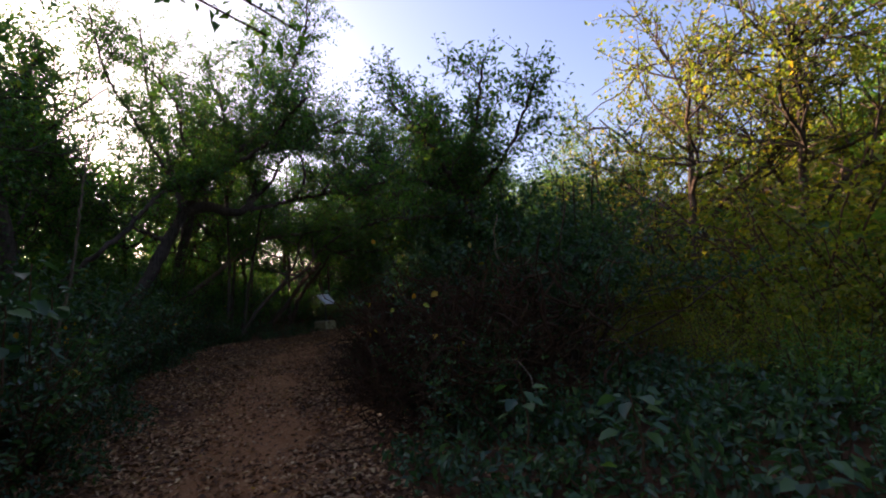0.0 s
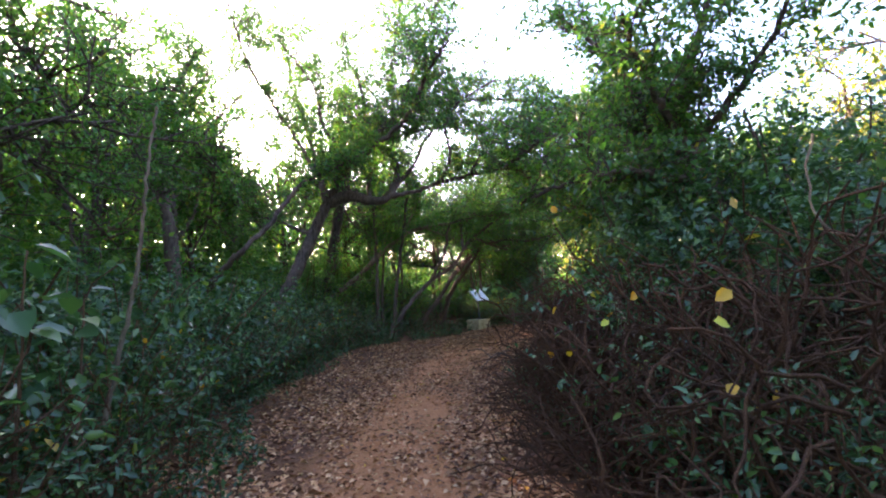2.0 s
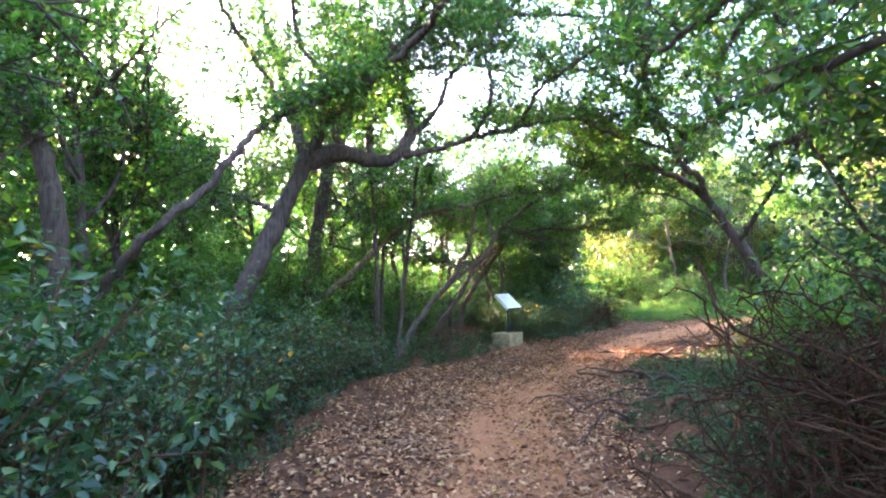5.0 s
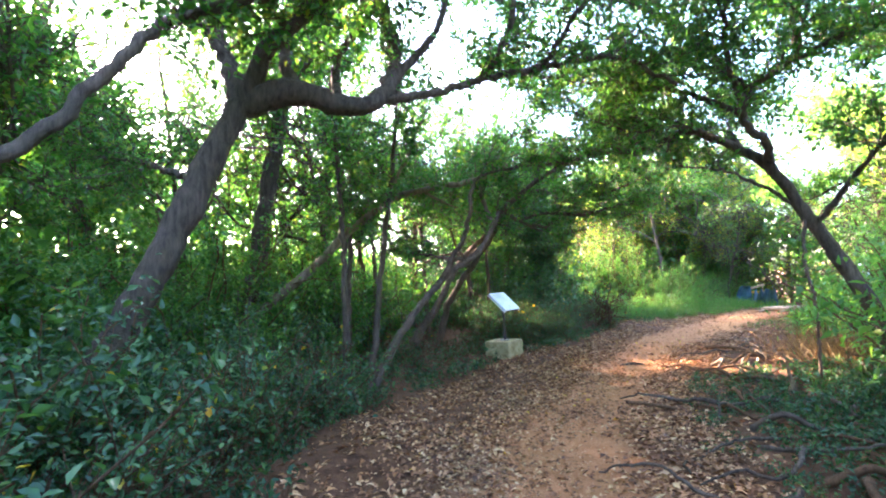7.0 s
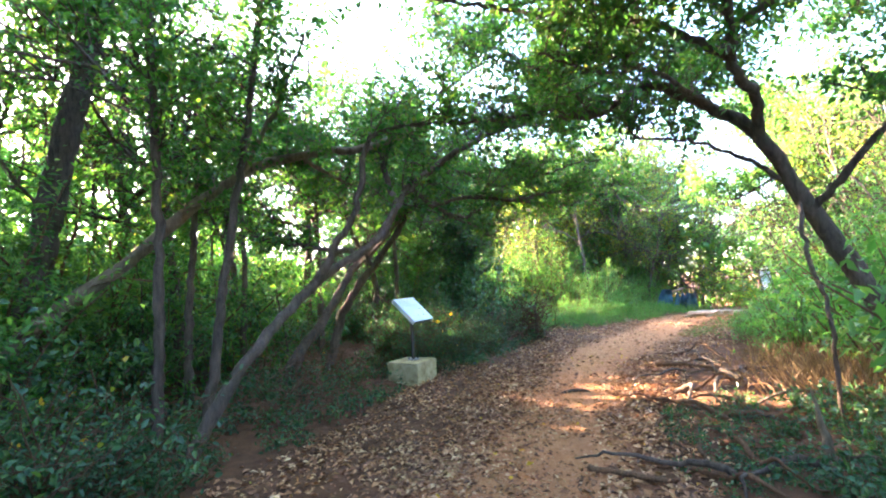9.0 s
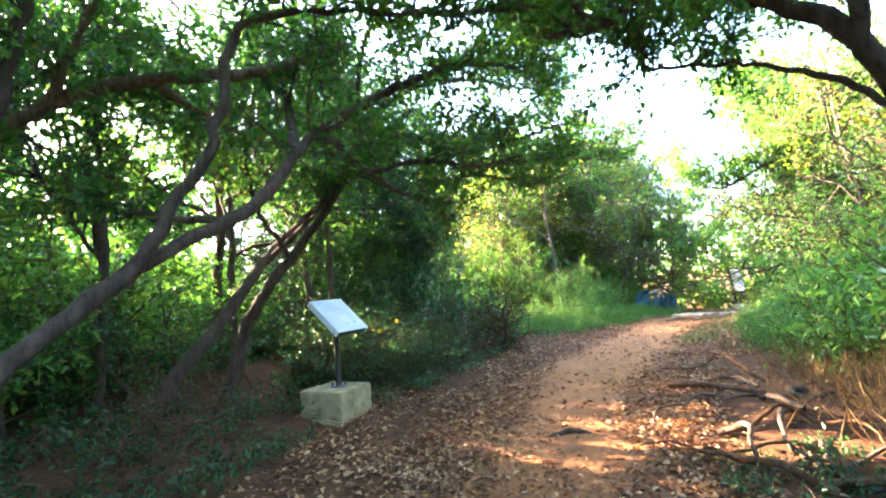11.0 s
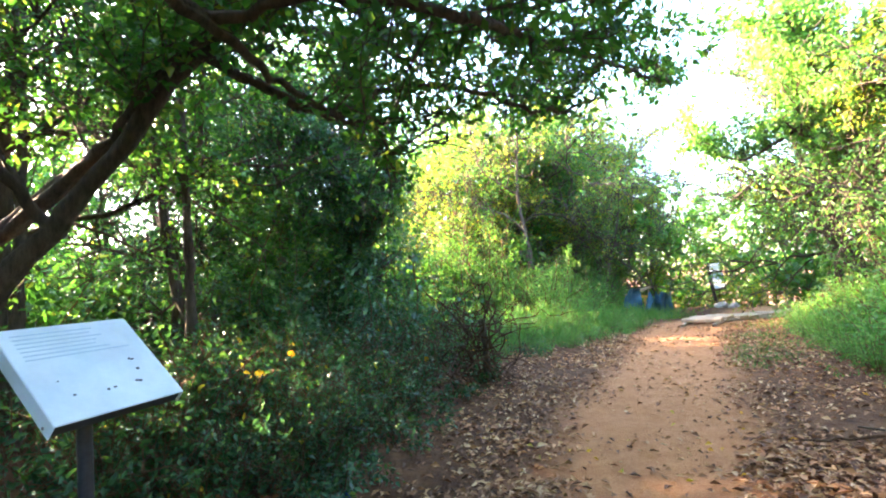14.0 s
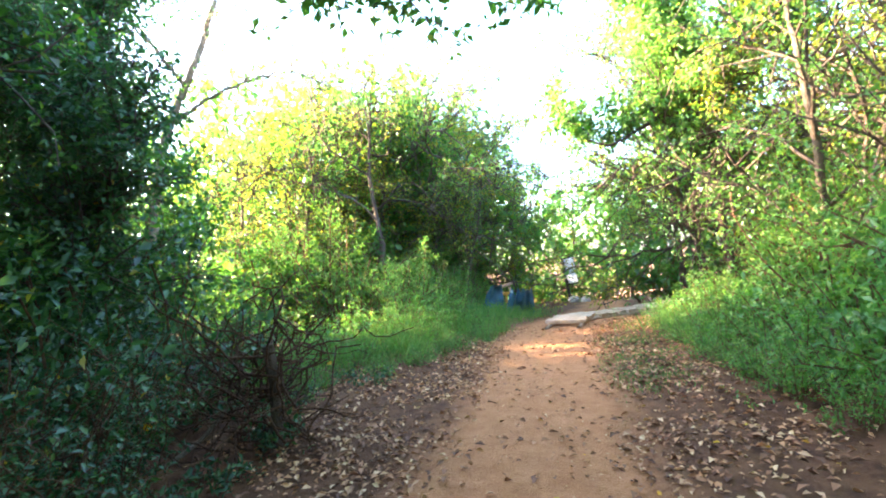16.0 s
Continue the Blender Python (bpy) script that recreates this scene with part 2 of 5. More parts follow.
def box_mesh(name, size, mat, bevel=0.006, rough=0.0, seed=1):
    bm = bmesh.new()
    bmesh.ops.create_cube(bm, size=1.0, matrix=Matrix.Diagonal((*size, 1)))
    bmesh.ops.bevel(bm, geom=bm.edges[:], offset=bevel, segments=2, affect="EDGES")
    if rough:
        bmesh.ops.subdivide_edges(bm, edges=bm.edges[:], cuts=2, use_grid_fill=True)
        for v in bm.verts:
            v.co += noise.noise_vector(v.co * 6 + Vector((seed, seed, seed))) * rough
    me = bpy.data.meshes.new(name)
    bm.to_mesh(me)
    bm.free()
    me.materials.append(mat)
    return me


def cyl_mesh(name, r, h, mat, sides=24, bevel=0.002, r2=None):
    bm = bmesh.new()
    bmesh.ops.create_cone(bm, cap_ends=True, segments=sides, radius1=r, radius2=r if r2 is None else r2, depth=h)
    if bevel:
        bmesh.ops.bevel(bm, geom=[e for e in bm.edges if e.is_boundary or abs(e.calc_face_angle(0)) > 1.0], offset=bevel, segments=1, affect="EDGES")
    me = bpy.data.meshes.new(name)
    bm.to_mesh(me)
    bm.free()
    me.materials.append(mat)
    return me


# ---- ground ----
TRACK = np.array([(7.6, -24), (6.2, -19), (4.5, -14.9), (4.0, -13.3), (2.75, -10.6), (1.8, -7.1), (1.45, -5.5), (1.9, -3.6), (2.8, 0), (3.5, 1.6), (4.7, 3.8), (6.2, 6.2), (7.9, 8.5), (10.5, 11), (15, 16.5), (22, 26)])
TRACK_C = curve(TRACK, 0.25)
LEFT_EDGE = curve([(4.6, -21), (3.3, -15.4), (2.4, -13.3), (1.2, -11.9), (0.2, -9.9), (-0.75, -7.6), (-1.05, -6.2), (-0.85, -4.3), (-0.45, -2.0), (0.1, -0.2), (0.9, 0.9), (1.6, 2.6), (2.3, 3.9), (2.9, 5.3), (4.0, 6.4), (5.6, 7.6), (7.0, 8.8), (8.8, 11.4), (11.5, 15), (15, 20)], 0.25)
RIGHT_EDGE = curve([(8.6, -20), (6.2, -15.6), (5.6, -14.6), (5.1, -13.2), (4.4, -11.2), (3.75, -9.4), (3.15, -7.6), (2.95, -5.8), (2.95, -4.0), (3.7, -1.4), (4.9, 0.9), (6.0, 2.3), (6.5, 3.3), (7.4, 4.8), (8.3, 6.3), (9.7, 7.8), (14.5, 11.5), (20, 16)], 0.25)


def near_line(x, y, line):
    """The distance from (x, y) to the line, as arrays."""
    x, y = np.atleast_1d(x), np.atleast_1d(y)
    d = np.full(x.shape, 1e9)
    for px, py in line:
        d = np.minimum(d, (x - px) ** 2 + (y - py) ** 2)
    return np.sqrt(d)


def ground_z(x, y):
    x, y = np.asarray(x, dtype=np.float64), np.asarray(y, dtype=np.float64)
    u = np.clip((x - 8) * 0.6 + (y - 9) * 0.8, 0, 30)
    d = near_line(x.ravel(), y.ravel(), TRACK_C).reshape(x.shape)
    side = np.clip((d - 1.0) / 1.5, 0, 1)
    z = -0.068 * u + 0.09 * side + 0.04 * np.sin(1.7 * x + 0.6 * y) * side + 0.05 * np.sin(0.9 * y - 1.3 * x) * side
    return z + 0.015 * np.sin(5.1 * x + 1.2) * np.sin(4.3 * y)


def gz(x, y):
    return float(ground_z(np.array([x]), np.array([y]))[0])


def build_ground():
    xs = np.concatenate([[-400, -150, -60, -30, -18], np.arange(-12, 24.01, 0.24), [28, 36, 60, 150, 400]])
    ys = np.concatenate([[-400, -150, -60, -35], np.arange(-24, 28.01, 0.24), [34, 44, 70, 150, 400]])
    X, Y = np.meshgrid(xs, ys)
    Z = ground_z(X, Y)
    near = (np.abs(X - 5) < 18) & (np.abs(Y) < 27)
    rng = np.random.default_rng(5)
    Z = Z + np.where(near, rng.normal(0, 0.008, X.shape), 0)
    V = np.stack([X, Y, Z], -1).reshape(-1, 3)
    nx, ny = len(xs), len(ys)
    i, j = np.meshgrid(np.arange(ny - 1), np.arange(nx - 1), indexing="ij")
    a = (i * nx + j).ravel()
    F = np.stack([a, a + 1, a + nx + 1, a + nx], -1)
    me = raw_mesh("ground", V, F.ravel(), np.full(len(F), 4), [EARTH], True)
    d = near_line(X.ravel(), Y.ravel(), TRACK_C)
    width = 0.72 + 0.08 * np.clip((Y.ravel() + 3) / 6, 0, 1)
    wear = np.clip(1.25 - d / width * 0.7, 0, 1).astype(np.float32)
    at = me.attributes.new("wear", "FLOAT", "POINT")
    at.data.foreach_set("value", wear)
    return tagged(new("ground", me), "reddish-brown dirt path through dark forest soil", "ground", kind="structure")


build_ground()


# ---- plants ----
def grow(rng, p, d, length, r, level, tubes, leaves, spec):
    """One shoot from p along d: its line goes to tubes, its leaves to leaves, its side shoots likewise."""
    n = max(3, int(length / spec.get("step", 0.16)))
    pts, way = [np.array(p, dtype=float)], unit(np.array(d, dtype=float))
    for k in range(n):
        way = unit(way + rng.normal(0, spec.get("wander", 0.16), 3) + np.array([0, 0, spec.get("rise", 0.03)]))
        pts.append(pts[-1] + way * length / n)
    pts = np.array(pts)
    if r > spec.get("thin", 0.003):
        tubes.append((pts, taper(pts, r, r * 0.45)))
    if level > 0:
        kids = spec["kids"][level - 1]
        for k in range(kids):
            f = rng.uniform(0.25, 1.0)
            at = pts[min(n, int(f * n))]
            side = unit(np.cross(way, rng.normal(0, 1, 3)))
            turn = rng.uniform(0.5, 1.1)
            grow(rng, at, way * math.cos(turn) + side * math.sin(turn), length * rng.uniform(*spec.get("side", (0.45, 0.7))), r * 0.55, level - 1, tubes, leaves, spec)
    if level <= spec.get("leafy", 0):
        m = max(2, int(length * spec["per_metre"]))
        f = rng.uniform(0.1, 1.0, m)
        idx = np.minimum((f * n).astype(int), n - 1)
        base = pts[idx] + (pts[idx + 1] - pts[idx]) * rng.uniform(0, 1, (m, 1))
        out = rng.normal(0, 1, (m, 3))
        out -= (out @ way)[:, None] * way
        D = unit(unit(out) + 0.55 * way + np.array([0, 0, -0.12]))
        leaves.append((base + rng.normal(0, spec.get("spread", 0.02), (m, 3)), D))


def crown_mesh(rng, name, leaves, mat, size, aspect=0.5, tilt=0.6, simple=False, keep=1.0):
    P = np.concatenate([a for a, _ in leaves])
    D = np.concatenate([b for _, b in leaves])
    if keep < 1:
        ok = rng.uniform(0, 1, len(P)) < keep
        P, D = P[ok], D[ok]
    N = unit(np.array([0, 0, 1.0]) + rng.normal(0, tilt, P.shape))
    L = size * rng.uniform(0.6, 1.3, len(P))
    return leaf_mesh(name, P, D, N, L, L * aspect * rng.uniform(0.8, 1.2, len(P)), mat, simple=simple)


def bush(seed, height, width, stems, mat, leaf, name="bush", label="", aspect=0.5, per=26, simple=False, kids=6, bark=None, spread=0.6, leaf_from=0.0):
    """A shrub of many stems, standing at the origin."""
    rng = np.random.default_rng(seed)
    tubes, leaves = [], []
    spec = {"kids": [kids], "per_metre": per, "leafy": 1, "wander": 0.2, "rise": 0.02, "side": (0.25, 0.5), "thin": 0.0035 * (1 + height) if simple else 0.002, "step": 0.3 if simple else 0.22, "spread": 0.03}
    for k in range(stems):
        a, rad = rng.uniform(0, 2 * math.pi), width * math.sqrt(rng.uniform(0, 1)) * 0.55
        lean = rng.uniform(0.05, spread)
        d = np.array([math.cos(a) * lean, math.sin(a) * lean, rng.uniform(0.6, 1.0)])
        grow(rng, (math.cos(a) * rad * 0.7, math.sin(a) * rad * 0.7, -0.05), d, height * rng.uniform(0.55, 1.1), 0.006 + 0.006 * height, 1, tubes, leaves, spec)
    if leaf_from:
        leaves = [(p[p[:, 2] > leaf_from], d[p[:, 2] > leaf_from]) for p, d in leaves]
    top = new(name)
    part("branchwork", tube_mesh("branchwork", tubes, bark or TWIG, 3), top, kind="stuff")
    part("foliage", crown_mesh(rng, "foliage", leaves, mat, leaf, aspect, simple=simple), top)
    return tagged(top, label, "shrub")


def tree(seed, height, mat, leaf, name="tree", label="", per=14, r=0.13, bark=None, lean=(0, 0), kids=(5, 5, 5), simple=True, first=0.3, limbs=7, reach=0.45, thin=0.012, wander=0.2):
    """A tree with a bent trunk, limbs, and a crown of leafy twigs, standing at the origin."""
    rng = np.random.default_rng(seed)
    bark = bark or BARK
    pts = curve([(0, 0, -0.2), (lean[0] * 0.2 + rng.normal(0, 0.1), lean[1] * 0.2, height * 0.25), (lean[0] * 0.6, lean[1] * 0.6 + rng.normal(0, 0.2), height * 0.55), (lean[0], lean[1], height * 0.85)], 0.3, 0.02, rng)
    top = new(name)
    part("trunk", tube_mesh("trunk", [(pts, taper(pts, r, r * 0.25, rng))], bark), top)
    tubes, leaves = [], []
    spec = {"kids": list(kids), "per_metre": per, "leafy": 0, "wander": wander, "rise": 0.04, "thin": thin, "step": 0.4, "spread": 0.08}
    for k in range(limbs):
        f = first + (0.98 - first) * (k + rng.uniform(0, 1)) / limbs
        at = pts[min(len(pts) - 1, int(f * len(pts)))]
        a = k * 2.4 + rng.uniform(-0.5, 0.5)
        d = np.array([math.cos(a), math.sin(a), rng.uniform(0.2, 0.9)])
        grow(rng, at, d, height * reach * rng.uniform(0.7, 1.1) * (1.15 - 0.5 * f), r * 0.5 * (1.2 - 0.7 * f), 2, tubes, leaves, spec)
    part("branchwork", tube_mesh("branchwork", tubes, bark, 3), top, kind="stuff")
    part("crown", crown_mesh(rng, "crown", leaves, mat, leaf, 0.5, 0.7, simple), top)
    return tagged(top, label, "tree")


def place(thing, x, y, scale=1.0, turn=0.0, tall=1.0, sink=0.05):
    m = Matrix.Translation((x, y, gz(x, y) - sink)) @ Matrix.Rotation(turn, 4, "Z")
    ob = copy_thing(thing, m)
    ob.scale = (scale, scale, scale * tall)
    return ob


def stand(thing, x, y, scale=1.0, turn=0.0, tall=1.0, sink=0.05):
    """Sets the first of a kind itself."""
    thing.matrix_basis = Matrix.Translation((x, y, gz(x, y) - sink)) @ Matrix.Rotation(turn, 4, "Z")
    thing.scale = (scale, scale, scale * tall)
    return thing


SUN_LINE = np.array([sun_way.x, sun_way.y]) / math.hypot(sun_way.x, sun_way.y)
GAPS = [(4.4, -0.2, 1.6), (5.6, -2.4, 1.1), (7.4, -9.6, 0.9), (4.0, 8.3, 1.2), (5.6, 9.5, 1.0), (7.0, 11.8, 1.3), (9.4, 4.4, 0.9), (3.6, -1.0, 1.3)]   # spots that the low sun reaches, and the width of the gap


OPEN_LINE = curve([(8.0, 8.7), (9.8, 11.2), (12.4, 14.6), (15.0, 18.4), (16.75, 21.1)], 0.3)   # kept open along the boardwalk


def in_gap(x, y, tall):
    for gx, gy, w in GAPS:
        v = np.array([x - gx, y - gy])
        far = float(v @ SUN_LINE)
        if 1.5 < far < 26 and far * 0.31 < tall + 0.3 and abs(float(v[0] * SUN_LINE[1] - v[1] * SUN_LINE[0])) < w:
            return True
    return False


WALKED = curve([(7.2, -20.5), (6.75, -18.7), (5.9, -16.4), (4.2, -14.0), (2.2, -11.4), (1.65, -8.9), (1.65, -6.0), (1.6, -3.0), (2.6, 0.0), (3.4, 1.6)], 0.15)


class Kind:
    """Variants of one plant; the first uses of each variant are the variants themselves."""

    def __init__(self, variants, group, high=0, clear=1.15):
        self.high, self.clear = high, clear
        self.reach = 0.3
        for v in variants:
            for ob in v.children:
                co = np.empty(len(ob.data.vertices) * 3, dtype=np.float32)
                ob.data.vertices.foreach_get("co", co)
                co = co.reshape(-1, 3)
                co = co[(co[:, 2] > 0.75) & (co[:, 2] < 2.6)]
                if len(co):
                    self.reach = max(self.reach, float(np.hypot(co[:, 0], co[:, 1]).max()))
        self.variants, self.used, self.group = variants, set(), group
        for v in variants:
            v["group"] = group

    def put(self, rng, x, y, scale=1.0, tall=1.0, sink=0.05, gap=True):
        if gap and self.high and in_gap(x, y, self.high * scale):
            return None
        if near_line(x, y, OPEN_LINE)[0] < self.clear:
            return None
        for step in range(40):   # foliage at head height stays off the walked line
            d = (WALKED - np.array([x, y]))
            k2 = int(np.argmin((d ** 2).sum(1)))
            near = float(np.linalg.norm(d[k2]))
            if near > self.reach * scale + 0.35:
                break
            x, y = x - d[k2][0] / near * 0.12, y - d[k2][1] / near * 0.12
        k = int(rng.integers(len(self.variants)))
        turn = rng.uniform(0, 2 * math.pi)
        if k in self.used:
            return place(self.variants[k], x, y, scale, turn, tall, sink)
        self.used.add(k)
        return stand(self.variants[k], x, y, scale, turn, tall, sink)

    def finish(self):
        """Takes away the variants that stand nowhere."""
        for k, v in enumerate(self.variants):
            if k not in self.used:
                for ob in (*v.children_recursive, v):
                    bpy.data.objects.remove(ob)


rng = np.random.default_rng(11)
rng_right = np.random.default_rng(12)
dark_bush = Kind([bush(20 + k, 1.5, 1.0, 20, LEAF_DARK, 0.078, "bush", "dense dark green broad-leaved bush on forest floor", per=19, aspect=0.48) for k in range(4)], "dark bushes beside the path")
back_bush = Kind([bush(30 + k, 2.1, 1.3, 22, LEAF_DARK, 0.10, "tall_bush", "tall dark green bush among the trees", per=16, simple=True, kids=8) for k in range(4)], "tall bushes behind", 2.2)
thicket = Kind([bush(34 + k, 3.0, 1.5, 30, LEAF_DARK, 0.085, "thicket", "tall tangled thicket of vines and green leaves", per=22, kids=12, spread=0.32, simple=True, leaf_from=1.2, bark=BARK) for k in range(3)], "thicket beside the path")
thicket.reach += 0.6
low_plant = Kind([bush(40 + k, 0.45, 0.7, 13, LEAF_DARK, 0.075, "low_plant", "low dark green leafy plant on leaf litter", per=22, kids=4, simple=True) for k in range(3)], "low leafy plants")
light_bush = Kind([bush(60 + k, 1.2, 0.9, 22, LEAF_LIGHT, 0.09, "green_bush", "bright fresh green bush at the clearing", aspect=0.4, per=15, simple=True) for k in range(3)], "bright green bushes")
gold_bush = Kind([bush(64 + k, 2.2, 1.4, 24, LEAF_YELLOW, 0.085, "yellowing_bush", "tall yellow-green bush in soft sunlight", per=13, kids=8, simple=True) for k in range(2)], "yellowing bushes")
wood_tree = Kind([tree(80 + k, 6.5, LEAF_TREE, 0.15, "tree", "slim woodland tree with a full green crown", per=21, r=0.10, lean=(0.6 - 0.5 * k, 0.3), limbs=10, kids=(6, 6)) for k in range(4)], "woodland trees", 7.0, 2.2)
young_tree = Kind([tree(90 + k, 4.0, LEAF_TREE, 0.13, "young_tree", "young tree leafy from low down", per=20, r=0.045, lean=(0.4 - 0.3 * k, 0.2), limbs=10, kids=(5, 5), first=0.12) for k in range(3)], "young trees", 4.4, 1.6)
near_tree = Kind([tree(70 + k, 7.5, LEAF_TREE, 0.088, "tree", "woodland tree with a wide fine-leaved crown", per=31, r=0.11, lean=(0.7 - 0.6 * k, 0.4), limbs=11, kids=(6, 6), first=0.38, reach=0.42) for k in range(3)], "woodland trees by the path", 8.0, 2.2)
light_tree = Kind([tree(76 + k, 7.5, LEAF_LIGHT, 0.085, "clearing_tree", "light green tree with crooked limbs round the clearing", per=22, r=0.10, lean=(0.5 - 0.8 * k, 0.2), limbs=10, kids=(6, 6), first=0.2, reach=0.45) for k in range(2)], "light green trees", 0, 2.4)
yellow_tree = Kind([tree(100 + k, 7.5, LEAF_YELLOW, 0.105, "yellowing_tree", "spreading tree with yellow-green sunlit leaves", per=22, r=0.13, lean=(0.4, 0.5 * k), limbs=12, first=0.15, kids=(6, 6), reach=0.5) for k in range(2)], "yellowing trees", 0, 3.0)
airy_tree = Kind([tree(130 + k, 7.0, LEAF_YELLOW if k % 2 else LEAF_LIGHT, 0.085, "airy_tree", "open-crowned tree with crooked limbs and fine yellow-green leaves", per=17, r=0.10, bark=BARK, lean=(1.2 - 0.8 * k, 0.4), limbs=9, kids=(6, 6), first=0.28, reach=0.5, thin=0.006, wander=0.34) for k in range(4)], "open-crowned trees round the clearing", 0, 2.6)
dark_tree = Kind([tree(140 + k, 6.2, LEAF_DARK, 0.088, "dark_tree", "dark broad-leaved tree hung with climbing vines", per=34, r=0.09, lean=(0.5 - 0.5 * k, 0.2), limbs=13, kids=(6, 6), first=0.12, reach=0.34) for k in range(2)], "dark trees behind the undergrowth", 6.4, 2.0)
brush = Kind([bush(150 + k, 2.6, 1.6, 26, LEAF_LIGHT if k else LEAF_TREE, 0.075, "brush", "soft grey-green brush with fine twigs", per=20, kids=9, simple=True, spread=0.7, aspect=0.38) for k in range(3)], "brush round the clearing", 2.7, 2.2)
far_bush = Kind([bush(120 + k, 2.3, 1.8, 22, LEAF_TREE, 0.26, "undergrowth_bush", "dense green undergrowth bush deep in the wood", per=4.5, kids=8, simple=True, spread=0.5) for k in range(2)], "undergrowth in the wood", 2.4, 2.6)
far_tree = Kind([tree(110 + k, 8.0, LEAF_LIGHT if k else LEAF_TREE, 0.36, "far_tree", "distant tree leafy to the ground at the wood's edge", per=7, r=0.12, limbs=12, first=0.04, kids=(5, 5), reach=0.42, thin=0.025) for k in range(2)], "distant trees", 9.0, 4.6)


def edge_at(line, y):
    """The point at which an edge line passes y, and its way there."""
    k = int(np.argmin(np.abs(line[:, 1] - y)))
    return line[k], unit(line[min(k + 1, len(line) - 1)] - line[max(k - 1, 0)])


def row(kind, line, y0, y1, gap, inset, scale, spread=0.25, side=-1, tall=1.0):
    """Plants along an edge from y0 to y1, inset metres off it (side -1: left of the way walked)."""
    y = y0
    while y < y1:
        p, t = edge_at(line, y)
        off = np.array([-t[1], t[0]]) * -side
        q = p + off * (inset + rng.uniform(-spread, spread)) + t * rng.uniform(-0.3, 0.3) * gap
        kind.put(rng, q[0], q[1], scale * rng.uniform(0.8, 1.15), tall * rng.uniform(0.85, 1.15))
        y += gap * rng.uniform(0.8, 1.2) * max(0.35, abs(t[1]))


# left of the path, from the start on
row(dark_bush, LEFT_EDGE, -18.5, -12, 0.7, 0.8, 0.85)
row(back_bush, LEFT_EDGE, -19, -11, 0.8, 1.9, 1.05)
row(dark_bush, LEFT_EDGE, -12.4, -10.4, 0.55, 0.85, 0.95)
row(dark_bush, LEFT_EDGE, -10.4, -8, 0.5, 0.8, 0.82)
row(back_bush, LEFT_EDGE, -12.4, -10.4, 0.7, 1.9, 1.0)
row(back_bush, LEFT_EDGE, -10.6, -7.4, 0.55, 1.9, 0.98)
row(dark_bush, LEFT_EDGE, -8, -4.8, 0.6, 0.7, 0.85)
row(back_bush, LEFT_EDGE, -8, -5, 0.7, 1.7, 0.8)
row(low_plant, LEFT_EDGE, -16, 3, 0.5, 0.25, 0.8)
row(low_plant, LEFT_EDGE, -5, 2, 0.5, 1.1, 1.0)
row(low_plant, LEFT_EDGE, -5, 2, 0.55, 2.0, 1.1)
row(back_bush, LEFT_EDGE, -19, 4, 1.1, 4.4, 1.0, 0.8)
row(brush, LEFT_EDGE, 4, 9, 0.9, 4.0, 0.95, 0.6)
row(young_tree, LEFT_EDGE, -19, 14, 1.4, 5.8, 1.0, 1.2)
row(young_tree, LEFT_EDGE, -6, 6, 1.2, 3.6, 0.75, 0.5)
row(dark_bush, LEFT_EDGE, 0.6, 3.2, 0.40, 0.6, 0.62)
row(dark_bush, LEFT_EDGE, 0.2, 5.4, 0.45, 1.5, 0.78)
row(low_plant, LEFT_EDGE, 0.8, 6.0, 0.35, 0.2, 0.7)
row(back_bush, LEFT_EDGE, 1.0, 5.5, 0.6, 2.3, 0.95)
row(light_bush, LEFT_EDGE, 5.0, 9.2, 0.32, 0.3, 0.32)
row(light_bush, LEFT_EDGE, 5.2, 9.4, 0.38, 0.9, 0.46)
row(light_bush, LEFT_EDGE, 5.4, 10, 0.45, 1.7, 0.7)
row(brush, LEFT_EDGE, 5.8, 16, 0.75, 3.0, 0.75)
row(brush, LEFT_EDGE, 5.5, 16, 0.9, 4.6, 1.1)
row(brush, LEFT_EDGE, 5.0, 16, 1.0, 6.4, 1.35)
row(young_tree, LEFT_EDGE, 5, 18, 1.7, 4.4, 0.9, 0.8)
# right of the path
for inset, scale in ((0.5, 0.9), (1.2, 1.1), (2.0, 1.2), (2.9, 1.3), (3.9, 1.3)):
    row(low_plant, RIGHT_EDGE, -18, -14, 0.42, inset, scale, side=1)
row(dark_bush, RIGHT_EDGE, -14.2, -12.6, 0.6, 1.2, 0.85, 0.15, side=1)
row(low_plant, RIGHT_EDGE, -13.2, -8, 0.4, 0.55, 0.7, 0.2, side=1)
row(low_plant, RIGHT_EDGE, -13.2, -8, 0.5, 1.3, 0.9, 0.2, side=1)
row(dark_bush, RIGHT_EDGE, -12.6, -8.6, 0.7, 1.8, 0.75, 0.2, side=1)
row(thicket, RIGHT_EDGE, -12.5, -8.9, 0.6, 2.1, 0.92, 0.15, side=1)
row(thicket, RIGHT_EDGE, -11.8, -8.5, 0.6, 2.9, 1.1, 0.25, side=1)
row(back_bush, RIGHT_EDGE, -10, -7, 0.9, 3.8, 0.9, 0.3, side=1)
for inset, scale in ((0.35, 0.42), (0.9, 0.62), (1.4, 0.75), (2.0, 0.85), (2.7, 0.95), (3.4, 1.0)):
    row(low_plant, RIGHT_EDGE, -8.6, -1.6, 0.3, inset, scale, side=1)
row(light_bush, RIGHT_EDGE, 2.6, 9, 0.4, 0.45, 0.42, 0.15, side=1)
row(light_bush, RIGHT_EDGE, 2.0, 9, 0.5, 1.1, 0.8, side=1)
row(light_bush, RIGHT_EDGE, 1.2, 10, 0.6, 1.9, 1.1, side=1)
